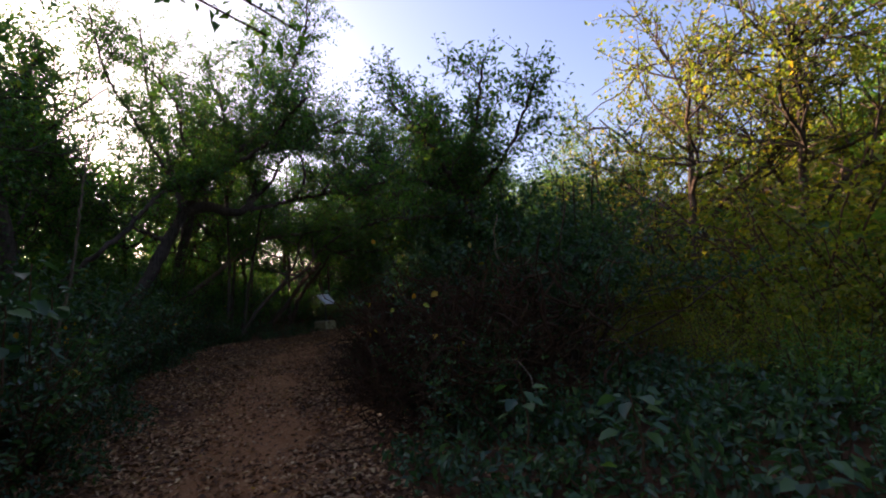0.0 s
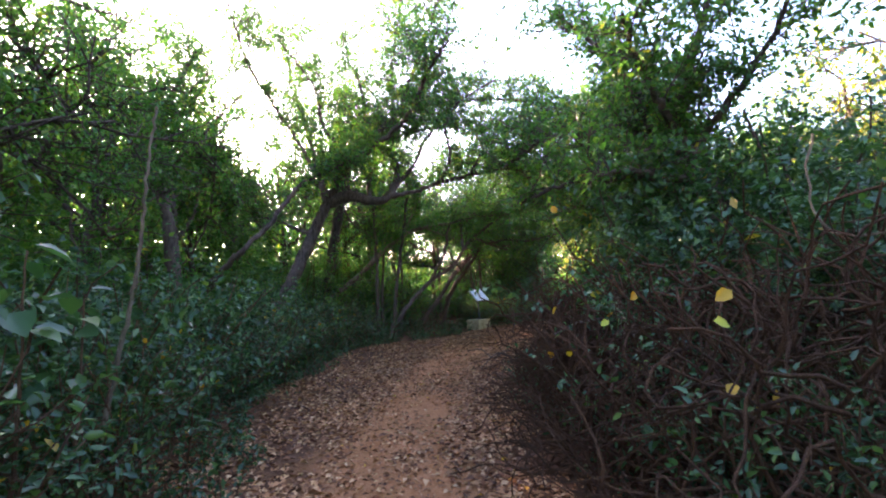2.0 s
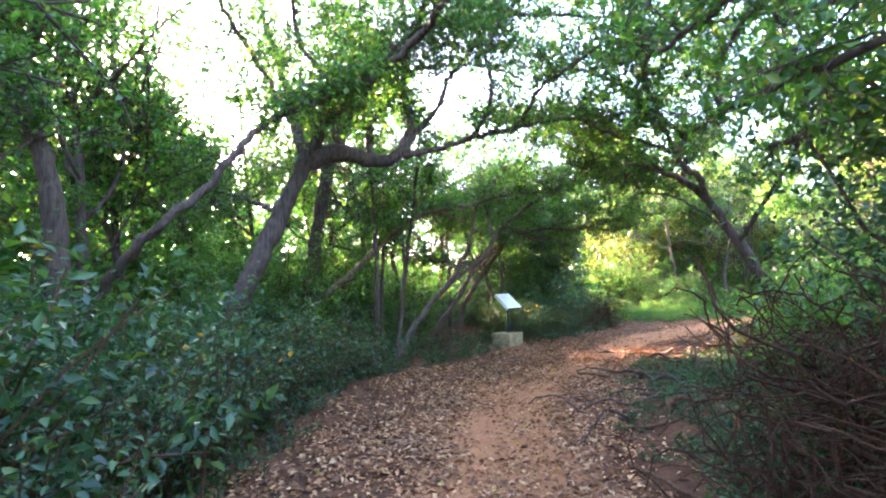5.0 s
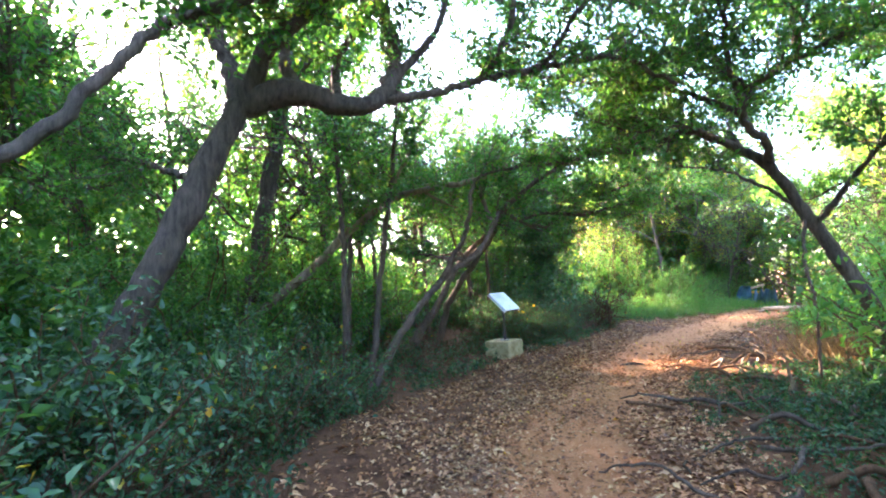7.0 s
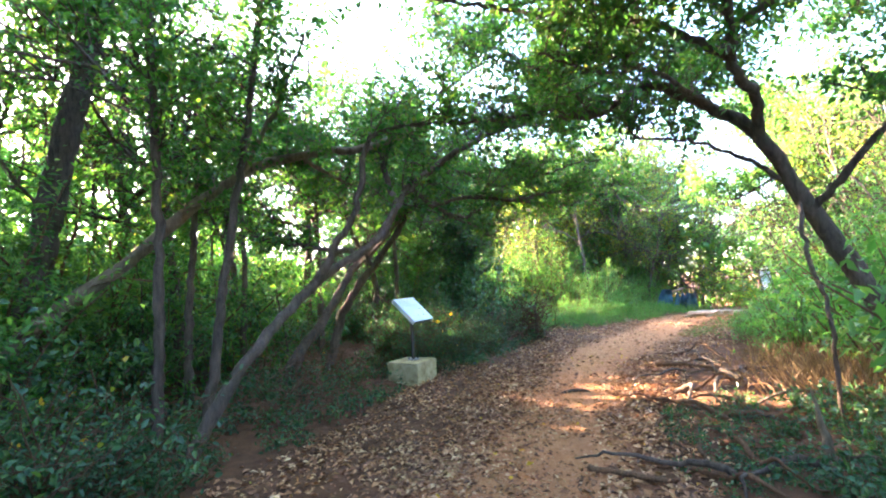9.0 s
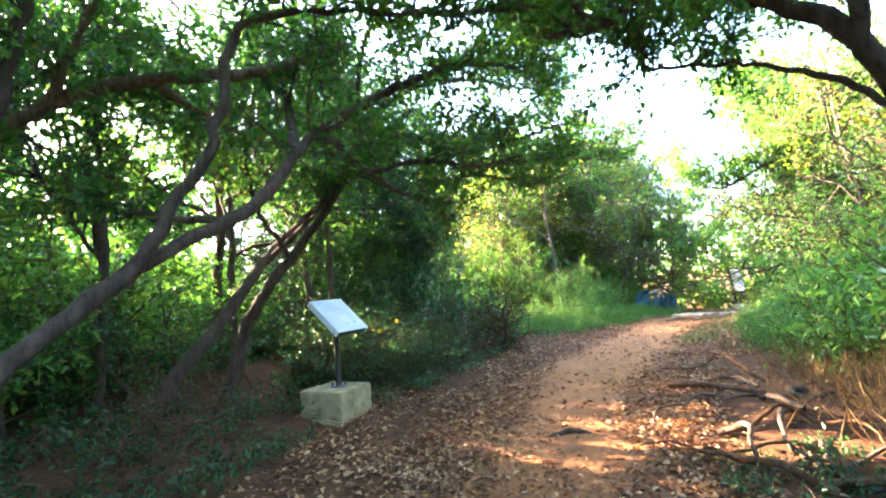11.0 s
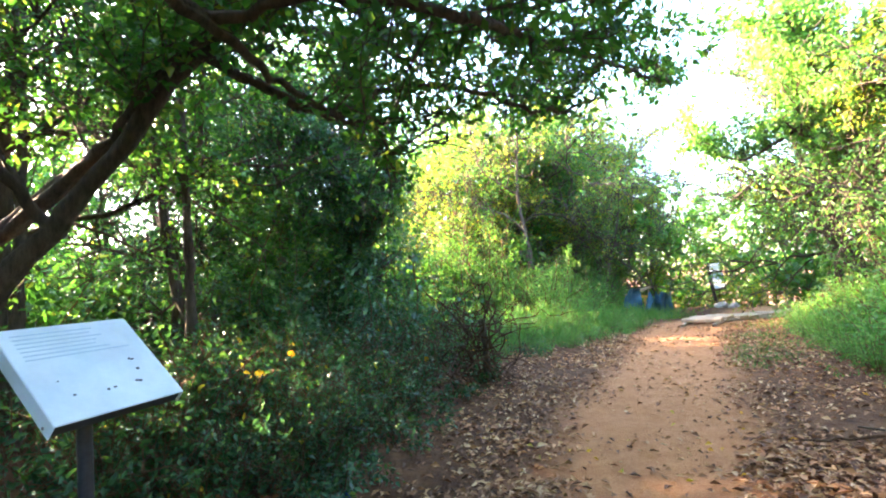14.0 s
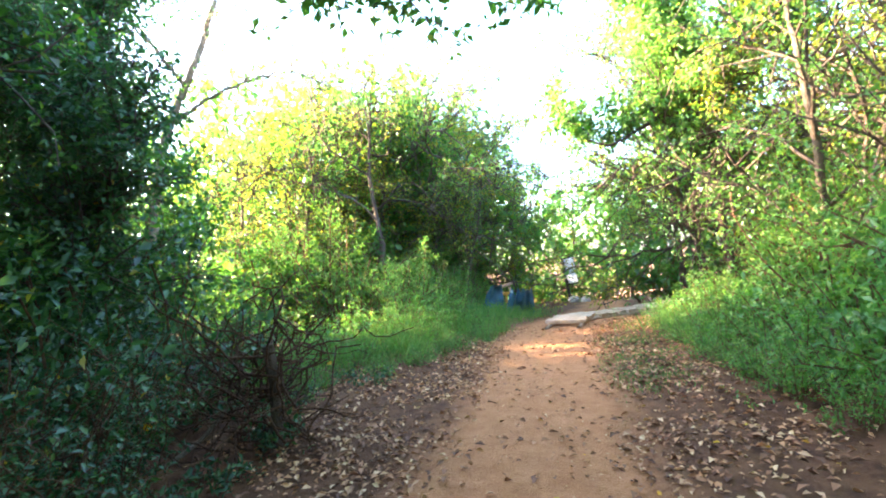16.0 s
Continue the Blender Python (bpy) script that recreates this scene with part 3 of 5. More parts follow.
row(light_bush, RIGHT_EDGE, -6, 13, 0.9, 3.2, 1.5, side=1)
row(brush, RIGHT_EDGE, 1.5, 12, 0.9, 3.4, 1.1, side=1)
row(young_tree, RIGHT_EDGE, 2, 14, 1.5, 4.6, 0.85, 0.8, side=1)
for k in range(14):
    gold_bush.put(rng, rng.uniform(11.5, 17), rng.uniform(-13, -5), rng.uniform(0.8, 1.3))
for k in range(12):
    gold_bush.put(rng, rng.uniform(12.5, 17.5), rng.uniform(-10.5, -3), rng.uniform(1.4, 1.8))
for k in range(18):
    gold_bush.put(rng_right, rng_right.uniform(9.2, 13.5), rng_right.uniform(-13.5, -8), rng_right.uniform(0.45, 0.65))
for k in range(16):
    low_plant.put(rng_right, rng_right.uniform(8.2, 11), rng_right.uniform(-14.5, -11), rng_right.uniform(1.0, 1.5))
for k in range(16):
    light_bush.put(rng, rng.uniform(10, 14.5), rng.uniform(-16, -11), rng.uniform(0.7, 1.0))
for k in range(9):
    gold_bush.put(rng, rng.uniform(10.5, 17), rng.uniform(-3, 5), rng.uniform(0.8, 1.2))
# woods
for x, y, s in [(-0.6, -13.2, 1.1), (-3.6, -12.2, 1.15), (1.0, -16.2, 1.05), (-1.0, -14.8, 1.2), (-5.4, -10.2, 1.1), (2.0, -18.4, 1.1), (-2.9, 3.2, 0.95), (-1.8, 4.8, 1.0), (-3.8, -0.6, 1.1)]:
    near_tree.put(rng, x, y, s, gap=False)
rng_left = np.random.default_rng(77)
for x, y, s in [(2.4, -15.6, 0.8), (1.6, -17.0, 0.95), (-0.4, -16.4, 1.1), (-2.6, -14.0, 1.1), (3.0, -18.6, 0.85), (-7.2, -1.6, 1.1), (-4.2, 1.6, 0.9)]:
    near_tree.put(rng_left, x, y, s, gap=False)
for x, y, s in [(-3.4, 6.4, 1.1), (-4.6, 3.8, 1.1), (-1.2, 8.4, 1.0), (-3.0, 9.8, 1.1), (-5.6, 7.4, 1.2)]:
    near_tree.put(rng_left, x, y, s)
for x, y, s in [(10.8, 5.0, 1.0), (12.8, 8.2, 1.15), (9.8, 1.2, 0.85), (14.2, 11.4, 1.1), (10.4, -3.0, 0.9), (12.5, 19.5, 1.1)]:
    light_tree.put(rng, x, y, s)
for x, y, s in [(-7.0, 1.6, 1.4), (-3.4, 3.6, 1.2), (-6.2, -6.9, 1.3), (-8.6, -8.2, 1.35), (-7.8, -5.2, 1.2), (-1.6, 10.6, 1.1)]:
    near_tree.put(rng_left, x, y, s, gap=False)
for x, y, s in [(5.2, 12.4, 1.1), (7.4, 15.2, 1.3), (3.0, 13.4, 1.15), (3.6, 15.0, 0.85), (6.6, 17.0, 1.2), (10.2, 19.6, 1.3), (8.2, 14.6, 0.8), (1.2, 13.4, 0.8), (12.6, 18.8, 1.1), (12.2, 8.6, 1.15), (15.0, 11.4, 1.3), (9.0, 17.2, 1.3), (5.0, 19.5, 1.1), (16.4, 13.2, 1.1), (12.4, 4.6, 1.0), (-1.4, 12.4, 0.95)]:
    airy_tree.put(rng_left, x, y, s)
for x, y, s in [(-0.7, 6.5, 0.9), (-1.9, 7.8, 1.0), (0.1, 8.0, 0.85), (-3.2, 8.8, 1.1), (-2.4, 6.0, 0.95), (-4.6, 6.2, 1.1), (-0.9, 9.6, 0.85), (-5.4, 9.2, 1.2), (-6.6, 5.0, 1.15)]:
    dark_tree.put(rng_left, x, y, s)
for k in range(26):
    brush.put(rng_left, rng_left.uniform(-9, -5), -4 + 13 * (k + rng_left.uniform(0, 1)) / 26, rng_left.uniform(1.0, 1.5))
for k in range(24):
    y = -20 + 36 * (k + rng.uniform(0, 1)) / 24
    p, t = edge_at(LEFT_EDGE, y)
    off = rng.uniform(4.0, 12)
    wood_tree.put(rng, p[0] - t[1] * off - 0.3, p[1] + t[0] * off, rng.uniform(0.95, 1.35), 1.0, 0.1)
for k in range(84):
    a = radians(-75 + 285 * k / 84)
    d = rng.uniform(18, 25)
    far_tree.put(rng, 3 + d * math.cos(a), -1 + d * 1.15 * math.sin(a), rng.uniform(0.95, 1.3), 1.1, 0.3)
for k in range(110):
    y = -20 + 38 * (k + rng.uniform(0, 1)) / 110
    p, t = edge_at(LEFT_EDGE, y)
    off = rng.uniform(5.2, 13)
    far_bush.put(rng, p[0] - t[1] * off, p[1] + t[0] * off, rng.uniform(0.8, 1.3), 1.0, 0.1)
for k in range(60):
    a = radians(-42 + 240 * k / 60)
    d = rng.uniform(14.5, 19)
    far_bush.put(rng, 3 + d * math.cos(a), -1 + d * 1.15 * math.sin(a), rng.uniform(0.9, 1.5), 1.0, 0.15)
for k in range(54):
    far_bush.put(rng, rng.uniform(-17, -9), -18 + 35 * (k + rng.uniform(0, 1)) / 54, rng.uniform(1.5, 1.9), 1.0, 0.15)
for x, y, s in [(18.8, 23.6, 0.95), (16.6, 24.6, 1.0), (20.8, 21.6, 0.9), (14.6, 23.4, 0.9), (22.5, 25, 1.1), (9.5, 20.0, 1.1), (6.5, 18.5, 1.1), (12.0, 22.6, 1.0), (3.4, 16.6, 1.0)]:
    far_tree.clear = 1.2
    far_tree.put(rng, x, y, s, 1.0, 0.3, gap=False)
for x, y in [(17.6, 22.8), (16.2, 22.9), (19.0, 22.0), (15.0, 22.4)]:
    far_bush.clear = 1.0
    far_bush.put(rng, x, y, 0.85, 1.0, 0.1, gap=False)
for x, y, s in [(12.2, -5.4, 1.2), (14, -7, 1.15), (17, -4, 1.2), (12.2, -1.5, 0.9), (19, -9, 1.15), (14.5, 2.5, 1.0), (20, 0, 1.1), (15.5, 7, 1.0), (12.5, 5.2, 0.9), (19.5, 11, 1.0), (14, 20, 1.0), (10, 18.5, 0.95), (6.5, 16, 0.9), (21, -14, 1.1)]:
    yellow_tree.put(rng, x, y, s)


for kind in (dark_bush, back_bush, thicket, low_plant, light_bush, gold_bush, wood_tree, young_tree, near_tree, light_tree, yellow_tree, far_tree, far_bush, airy_tree, dark_tree, brush):
    kind.finish()


# ---- the trees that lean over the path ----
def shoots(rng, pts, r, every, length, tubes, leaves, spec, start=0.15, up=0.5):
    """Leafy side shoots along a limb."""
    seg = np.linalg.norm(np.diff(pts, axis=0), axis=1)
    total = seg.sum()
    for s in np.arange(start * total, total, every):
        k = min(len(pts) - 2, int(np.searchsorted(np.cumsum(seg), s)))
        d = rng.normal(0, 1, 3)
        d[2] = abs(d[2]) * up + rng.uniform(-0.2, 0.3)
        grow(rng, pts[k], unit(d) + 0.5 * unit(pts[k + 1] - pts[k]), length * rng.uniform(0.6, 1.3), r, 1, tubes, leaves, spec)


def hero(seed, name, label, trunk, limbs, r0, r1, bark=None, mat=None, leaf=0.092, every=0.3, length=0.8, per=30, kids=7, up=0.6, bare=0.5, clear=2.5, simple=True):
    """A tree from its trunk line and limb lines (points, foot and tip radius)."""
    rng = np.random.default_rng(seed)
    bark, mat = bark or BARK, mat or LEAF_TREE
    top = new(name)
    tagged(top, label, "tree")
    foot = Vector(trunk[0])
    top.location = foot
    tubes, leaves = [], []
    spec = {"kids": [kids], "per_metre": per, "leafy": 1, "wander": 0.24, "rise": 0.02, "thin": 0.003, "step": 0.2, "spread": 0.05}
    pts = curve(trunk, 0.12, 0.012, rng)
    part("trunk", tube_mesh("trunk", [(pts - np.array(foot), taper(pts, r0, r1, rng))], bark), top)
    if bare < 1:
        shoots(rng, pts, 0.012, every, length, tubes, leaves, spec, bare, up)
    for line, a, b, s in limbs:
        lp = curve(line, 0.1, 0.015, rng)
        part("limb", tube_mesh("limb", [(lp - np.array(foot), taper(lp, a, b, rng))], bark), top)
        shoots(rng, lp, 0.011, every, length, tubes, leaves, spec, s, up)
    part("branchwork", tube_mesh("branchwork", [(p - np.array(foot), r) for p, r in tubes], bark, 4), top, kind="stuff")
    P = np.concatenate([a for a, _ in leaves])
    D = np.concatenate([b for _, b in leaves])
    d = near_line(P[:, 0], P[:, 1], TRACK_C)
    ok = (d > 1.5) | (P[:, 2] > clear)
    me = crown_mesh(rng, "crown", [(P[ok] - np.array(foot), D[ok])], mat, leaf, 0.5, 0.7, simple)
    part("crown", me, top)
    return top


hero(201, "leaning_tree", "large grey-brown tree leaning over the path, forked and crooked",
     [(-3.0, -7.85, -0.1), (-2.75, -7.6, 0.7), (-2.46, -7.29, 1.47), (-2.15, -6.94, 2.39), (-1.76, -6.57, 3.56), (-1.55, -6.39, 4.06)],
     [([(-1.6, -6.42, 3.95), (-1.15, -6.11, 4.1), (-0.72, -5.85, 3.98), (-0.36, -5.68, 3.98), (-0.21, -5.45, 4.28), (-0.18, -5.28, 4.79), (-0.34, -5.18, 5.33), (-0.29, -5.0, 6.13)], 0.17, 0.05, 0.5),
      ([(-0.5, -5.75, 3.98), (0.21, -5.18, 4.2), (0.86, -4.75, 4.43), (1.58, -4.4, 4.59), (2.32, -4.14, 4.71), (2.77, -3.91, 4.64), (3.33, -3.73, 4.28)], 0.07, 0.025, 0.3),
      ([(-1.6, -6.42, 3.98), (-1.33, -6.35, 4.53), (-0.9, -6.19, 4.98), (-0.5, -6.08, 5.49), (0.16, -5.9, 6.04), (0.8, -6.4, 6.3)], 0.14, 0.04, 0.2),
      ([(-0.9, -6.2, 4.95), (0.0, -6.5, 5.2), (0.8, -6.73, 5.5), (1.6, -7.6, 5.5), (2.43, -8.8, 5.46), (3.2, -9.6, 5.5)], 0.08, 0.02, 0.25),
      ([(-1.6, -6.45, 3.9), (-2.0, -6.2, 4.6), (-2.6, -5.7, 5.6), (-3.24, -5.2, 6.7), (-3.6, -5.2, 7.6)], 0.12, 0.03, 0.2),
      ([(0.16, -5.9, 6.04), (1.2, -5.2, 6.4), (2.2, -4.6, 6.5), (3.2, -4.2, 6.4), (4.2, -3.9, 6.2)], 0.05, 0.02, 0.1),
      ([(-0.3, -5.1, 5.8), (0.2, -4.2, 6.2), (0.9, -3.2, 6.4), (1.4, -2.2, 6.4)], 0.05, 0.02, 0.1),
      ([(-0.3, -5.0, 6.0), (-0.2, -5.3, 7.4), (0.3, -5.7, 8.6), (0.6, -5.9, 9.4)], 0.05, 0.02, 0.1),
      ([(0.6, -6.3, 6.2), (1.6, -6.9, 7.2), (2.3, -7.4, 8.2), (2.6, -7.8, 9.0)], 0.05, 0.02, 0.1),
      ([(-3.5, -5.2, 7.3), (-3.3, -5.8, 8.4), (-3.0, -6.4, 9.4)], 0.05, 0.02, 0.1),
      ([(-2.0, -6.2, 4.6), (-2.4, -7.0, 6.0), (-2.6, -8.0, 7.2), (-2.2, -9.0, 8.2)], 0.06, 0.02, 0.2),
      ([(-0.72, -5.85, 4.0), (-0.9, -5.5, 4.7), (-0.6, -5.2, 5.4), (-0.9, -4.9, 6.2), (-1.3, -4.6, 7.0)], 0.07, 0.02, 0.45),
      ([(-0.21, -5.45, 4.3), (0.3, -5.2, 4.9), (0.5, -4.9, 5.6), (1.0, -4.7, 6.2), (1.1, -4.3, 7.0)], 0.06, 0.02, 0.4),
      ([(-1.15, -6.11, 4.1), (-1.5, -5.7, 5.0), (-1.3, -5.3, 5.9), (-1.9, -5.0, 6.8), (-2.0, -4.8, 7.8)], 0.08, 0.02, 0.4),
      ([(-0.34, -5.18, 5.3), (-0.9, -5.5, 6.2), (-0.8, -6.0, 7.2), (-1.2, -6.4, 8.2)], 0.05, 0.02, 0.3),
      ([(0.86, -4.75, 4.43), (1.3, -5.1, 5.0), (1.4, -5.5, 5.7), (2.0, -5.7, 6.2), (2.8, -5.6, 6.5)], 0.045, 0.018, 0.35),
      ([(1.58, -4.4, 4.59), (2.2, -4.9, 5.1), (2.9, -5.1, 5.3), (3.7, -5.3, 5.7)], 0.04, 0.016, 0.3),
      ([(-0.9, -6.19, 4.98), (-1.4, -6.8, 5.8), (-1.2, -7.4, 6.6), (-1.7, -8.0, 7.6)], 0.06, 0.02, 0.35),
      ([(-1.9, -6.72, 3.1), (-3.0, -5.9, 3.4), (-4.4, -5.2, 3.9), (-5.9, -4.84, 4.34)], 0.06, 0.02, 0.5)],
     0.175, 0.145, mat=LEAF_TREE, bare=1.0, leaf=0.082, every=0.11, length=1.05, per=26)
hero(202, "forked_tree", "forked tree with bluish-grey bark above the bushes",
     [(-4.66, -8.27, -0.1), (-4.71, -8.37, 1.4), (-4.76, -8.47, 3.01), (-4.81, -8.54, 3.74), (-4.87, -8.65, 4.26), (-5.04, -8.95, 5.07)],
     [([(-5.04, -8.95, 5.07), (-5.19, -9.24, 5.85), (-5.36, -9.59, 6.57), (-5.54, -10.0, 7.23)], 0.11, 0.04, 0.2),
      ([(-4.87, -8.65, 4.26), (-4.98, -8.84, 4.88), (-4.9, -8.69, 5.88), (-4.69, -8.35, 6.99), (-4.43, -7.96, 8.06)], 0.12, 0.04, 0.3),
      ([(-4.69, -8.33, 0.8), (-3.9, -8.6, 1.3), (-2.9, -8.85, 2.0), (-2.2, -8.75, 2.6), (-2.05, -8.47, 2.95), (-1.9, -8.23, 3.16), (-1.67, -7.91, 3.79), (-1.3, -7.5, 4.31), (-0.74, -7.04, 4.65), (-0.18, -6.7, 5.0)], 0.08, 0.04, 0.72)],
     0.2, 0.12, mat=LEAF_TREE, bare=0.8, leaf=0.10, every=0.10, length=1.1)
hero(203, "straight_tree", "straight grey-brown tree trunk behind the bushes",
     [(-4.9, -2.75, -0.1), (-4.71, -2.64, 1.37), (-4.5, -2.48, 2.74), (-4.27, -2.31, 4.41), (-4.04, -2.15, 5.65), (-3.9, -2.05, 6.92), (-3.79, -1.98, 8.5)],
     [([(-4.05, -2.15, 5.6), (-3.2, -2.6, 6.2), (-2.2, -3.2, 6.6)], 0.08, 0.03, 0.2), ([(-4.1, -2.2, 5.4), (-4.8, -1.4, 6.2), (-5.6, -0.8, 7.0)], 0.08, 0.03, 0.2), ([(-3.95, -2.1, 6.6), (-3.2, -1.2, 7.2), (-2.6, -0.6, 7.4)], 0.06, 0.02, 0.2)],
     0.25, 0.10, bare=0.65, leaf=0.13, every=0.16, length=1.1, per=24)
hero(204, "slanting_tree", "slanting pale trunk leaning into other branches",
     [(-5.1, -3.85, 0.0), (-4.27, -3.2, 1.21), (-3.88, -2.91, 1.68), (-3.36, -2.56, 2.13), (-2.9, -2.31, 2.62), (-2.37, -2.05, 3.14), (-1.7, -1.78, 3.58), (-1.0, -1.57, 3.73), (-0.18, -1.39, 3.82), (0.6, -1.2, 4.1)],
     [([(-2.0, -1.9, 3.4), (-1.4, -2.1, 4.1), (-0.8, -2.3, 5.0)], 0.05, 0.02, 0.2), ([(-1.2, -1.62, 3.7), (-0.9, -1.0, 3.5), (-0.4, -0.5, 3.3)], 0.04, 0.015, 0.2)],
     0.12, 0.05, BARK_PALE, bare=0.5, every=0.16, length=0.85)
hero(205, "crooked_tree", "crooked tree leaning across the path beside the sign",
     [(-1.55, -4.1, -0.1), (-1.14, -3.75, 0.75), (-0.95, -3.5, 1.14), (-0.5, -2.75, 1.85), (0.05, -2.2, 2.3), (0.3, -1.95, 2.75), (0.36, -1.5, 3.1)],
     [([(-0.6, -2.85, 1.7), (-0.3, -2.75, 2.2), (0.0, -2.65, 2.8), (0.11, -2.62, 3.48), (0.5, -2.5, 3.7), (1.2, -2.3, 3.75), (1.9, -2.1, 3.8), (2.5, -1.9, 3.9)], 0.055, 0.016, 0.45),
      ([(0.36, -1.6, 3.05), (0.34, -0.6, 3.25), (0.5, 0.35, 3.15), (1.2, 0.3, 3.22), (1.94, 0.35, 3.1), (2.5, 1.0, 3.25), (3.19, 1.7, 3.46), (4.2, 2.6, 3.6), (5.0, 3.2, 3.7)], 0.05, 0.016, 0.3),
      ([(0.42, 0.1, 3.17), (0.9, 1.0, 2.9), (1.4, 1.4, 2.75), (1.5, 1.5, 2.35)], 0.04, 0.012, 0.6),
      ([(0.3, -1.9, 2.8), (0.0, -1.2, 3.4), (-0.2, -0.6, 4.2), (0.2, 0.2, 5.0)], 0.06, 0.02, 0.3),
      ([(0.36, -1.5, 3.1), (1.0, -0.9, 3.7), (1.8, -0.3, 4.2), (2.6, 0.6, 4.5), (3.4, 1.6, 4.6)], 0.06, 0.02, 0.2),
      ([(-0.1, -2.3, 2.15), (-0.9, -2.0, 2.3), (-1.8, -1.6, 2.5)], 0.04, 0.015, 0.4)],
     0.075, 0.045, bare=0.9, every=0.11, length=0.85, clear=2.6, per=22, kids=6)
hero(226, "canopy_tree", "spreading tree whose dark limbs roof the path",
     [(-1.9, 0.9, -0.1), (-1.55, 1.0, 1.2), (-0.9, 1.1, 2.1), (-0.3, 1.2, 2.9), (0.1, 1.25, 3.5), (0.3, 1.3, 4.3)],
     [([(-0.1, 1.22, 3.2), (0.5, 1.3, 3.75), (0.95, 1.36, 3.95), (1.6, 1.6, 3.65), (2.3, 1.7, 3.72), (2.9, 1.5, 3.8), (3.6, 1.9, 4.1)], 0.055, 0.016, 0.15),
      ([(0.1, 1.25, 3.4), (0.92, 1.75, 3.05), (1.5, 1.9, 3.3), (2.2, 2.1, 3.35), (3.0, 2.4, 3.2), (3.9, 3.0, 3.5)], 0.045, 0.014, 0.2),
      ([(0.3, 1.3, 4.2), (1.1, 1.6, 4.8), (2.0, 2.2, 5.1), (3.0, 3.0, 5.2), (4.2, 3.6, 5.3)], 0.05, 0.016, 0.15),
      ([(0.2, 1.3, 4.0), (-0.3, 1.9, 4.8), (-0.6, 2.8, 5.4), (-0.4, 3.8, 5.8)], 0.05, 0.016, 0.15),
      ([(0.2, 1.3, 3.9), (0.4, 0.5, 4.6), (0.9, -0.3, 5.0), (1.8, -0.9, 5.2)], 0.045, 0.016, 0.15),
      ([(-0.9, 1.1, 2.1), (-1.2, 0.6, 2.9), (-1.0, 0.0, 3.7), (-0.5, -0.4, 4.4)], 0.045, 0.016, 0.3)],
     0.10, 0.05, bare=0.9, every=0.13, length=0.85, clear=2.7, per=22, kids=6)
hero(206, "bent_tree", "bent dark tree trunk rising behind the sign",
     [(-2.3, -0.5, -0.1), (-2.0, -0.1, 0.6), (-1.6, 0.34, 1.28), (-1.29, 1.28, 2.2), (-0.6, 1.5, 2.9), (-0.31, 1.57, 3.33), (0.2, 1.7, 3.9), (1.0, 2.0, 4.6)],
     [([(-1.35, 1.15, 2.05), (-0.7, 1.2, 2.6), (-0.2, 1.1, 3.1), (0.3, 0.9, 3.3)], 0.05, 0.02, 0.5), ([(-0.31, 1.57, 3.33), (-0.8, 2.1, 4.0), (-1.2, 2.6, 5.0)], 0.05, 0.02, 0.2), ([(0.2, 1.7, 3.9), (1.0, 2.6, 4.2), (1.9, 3.2, 4.1), (2.8, 3.35, 3.75)], 0.045, 0.015, 0.3)],
     0.12, 0.04, bare=0.6, every=0.14, length=0.85)
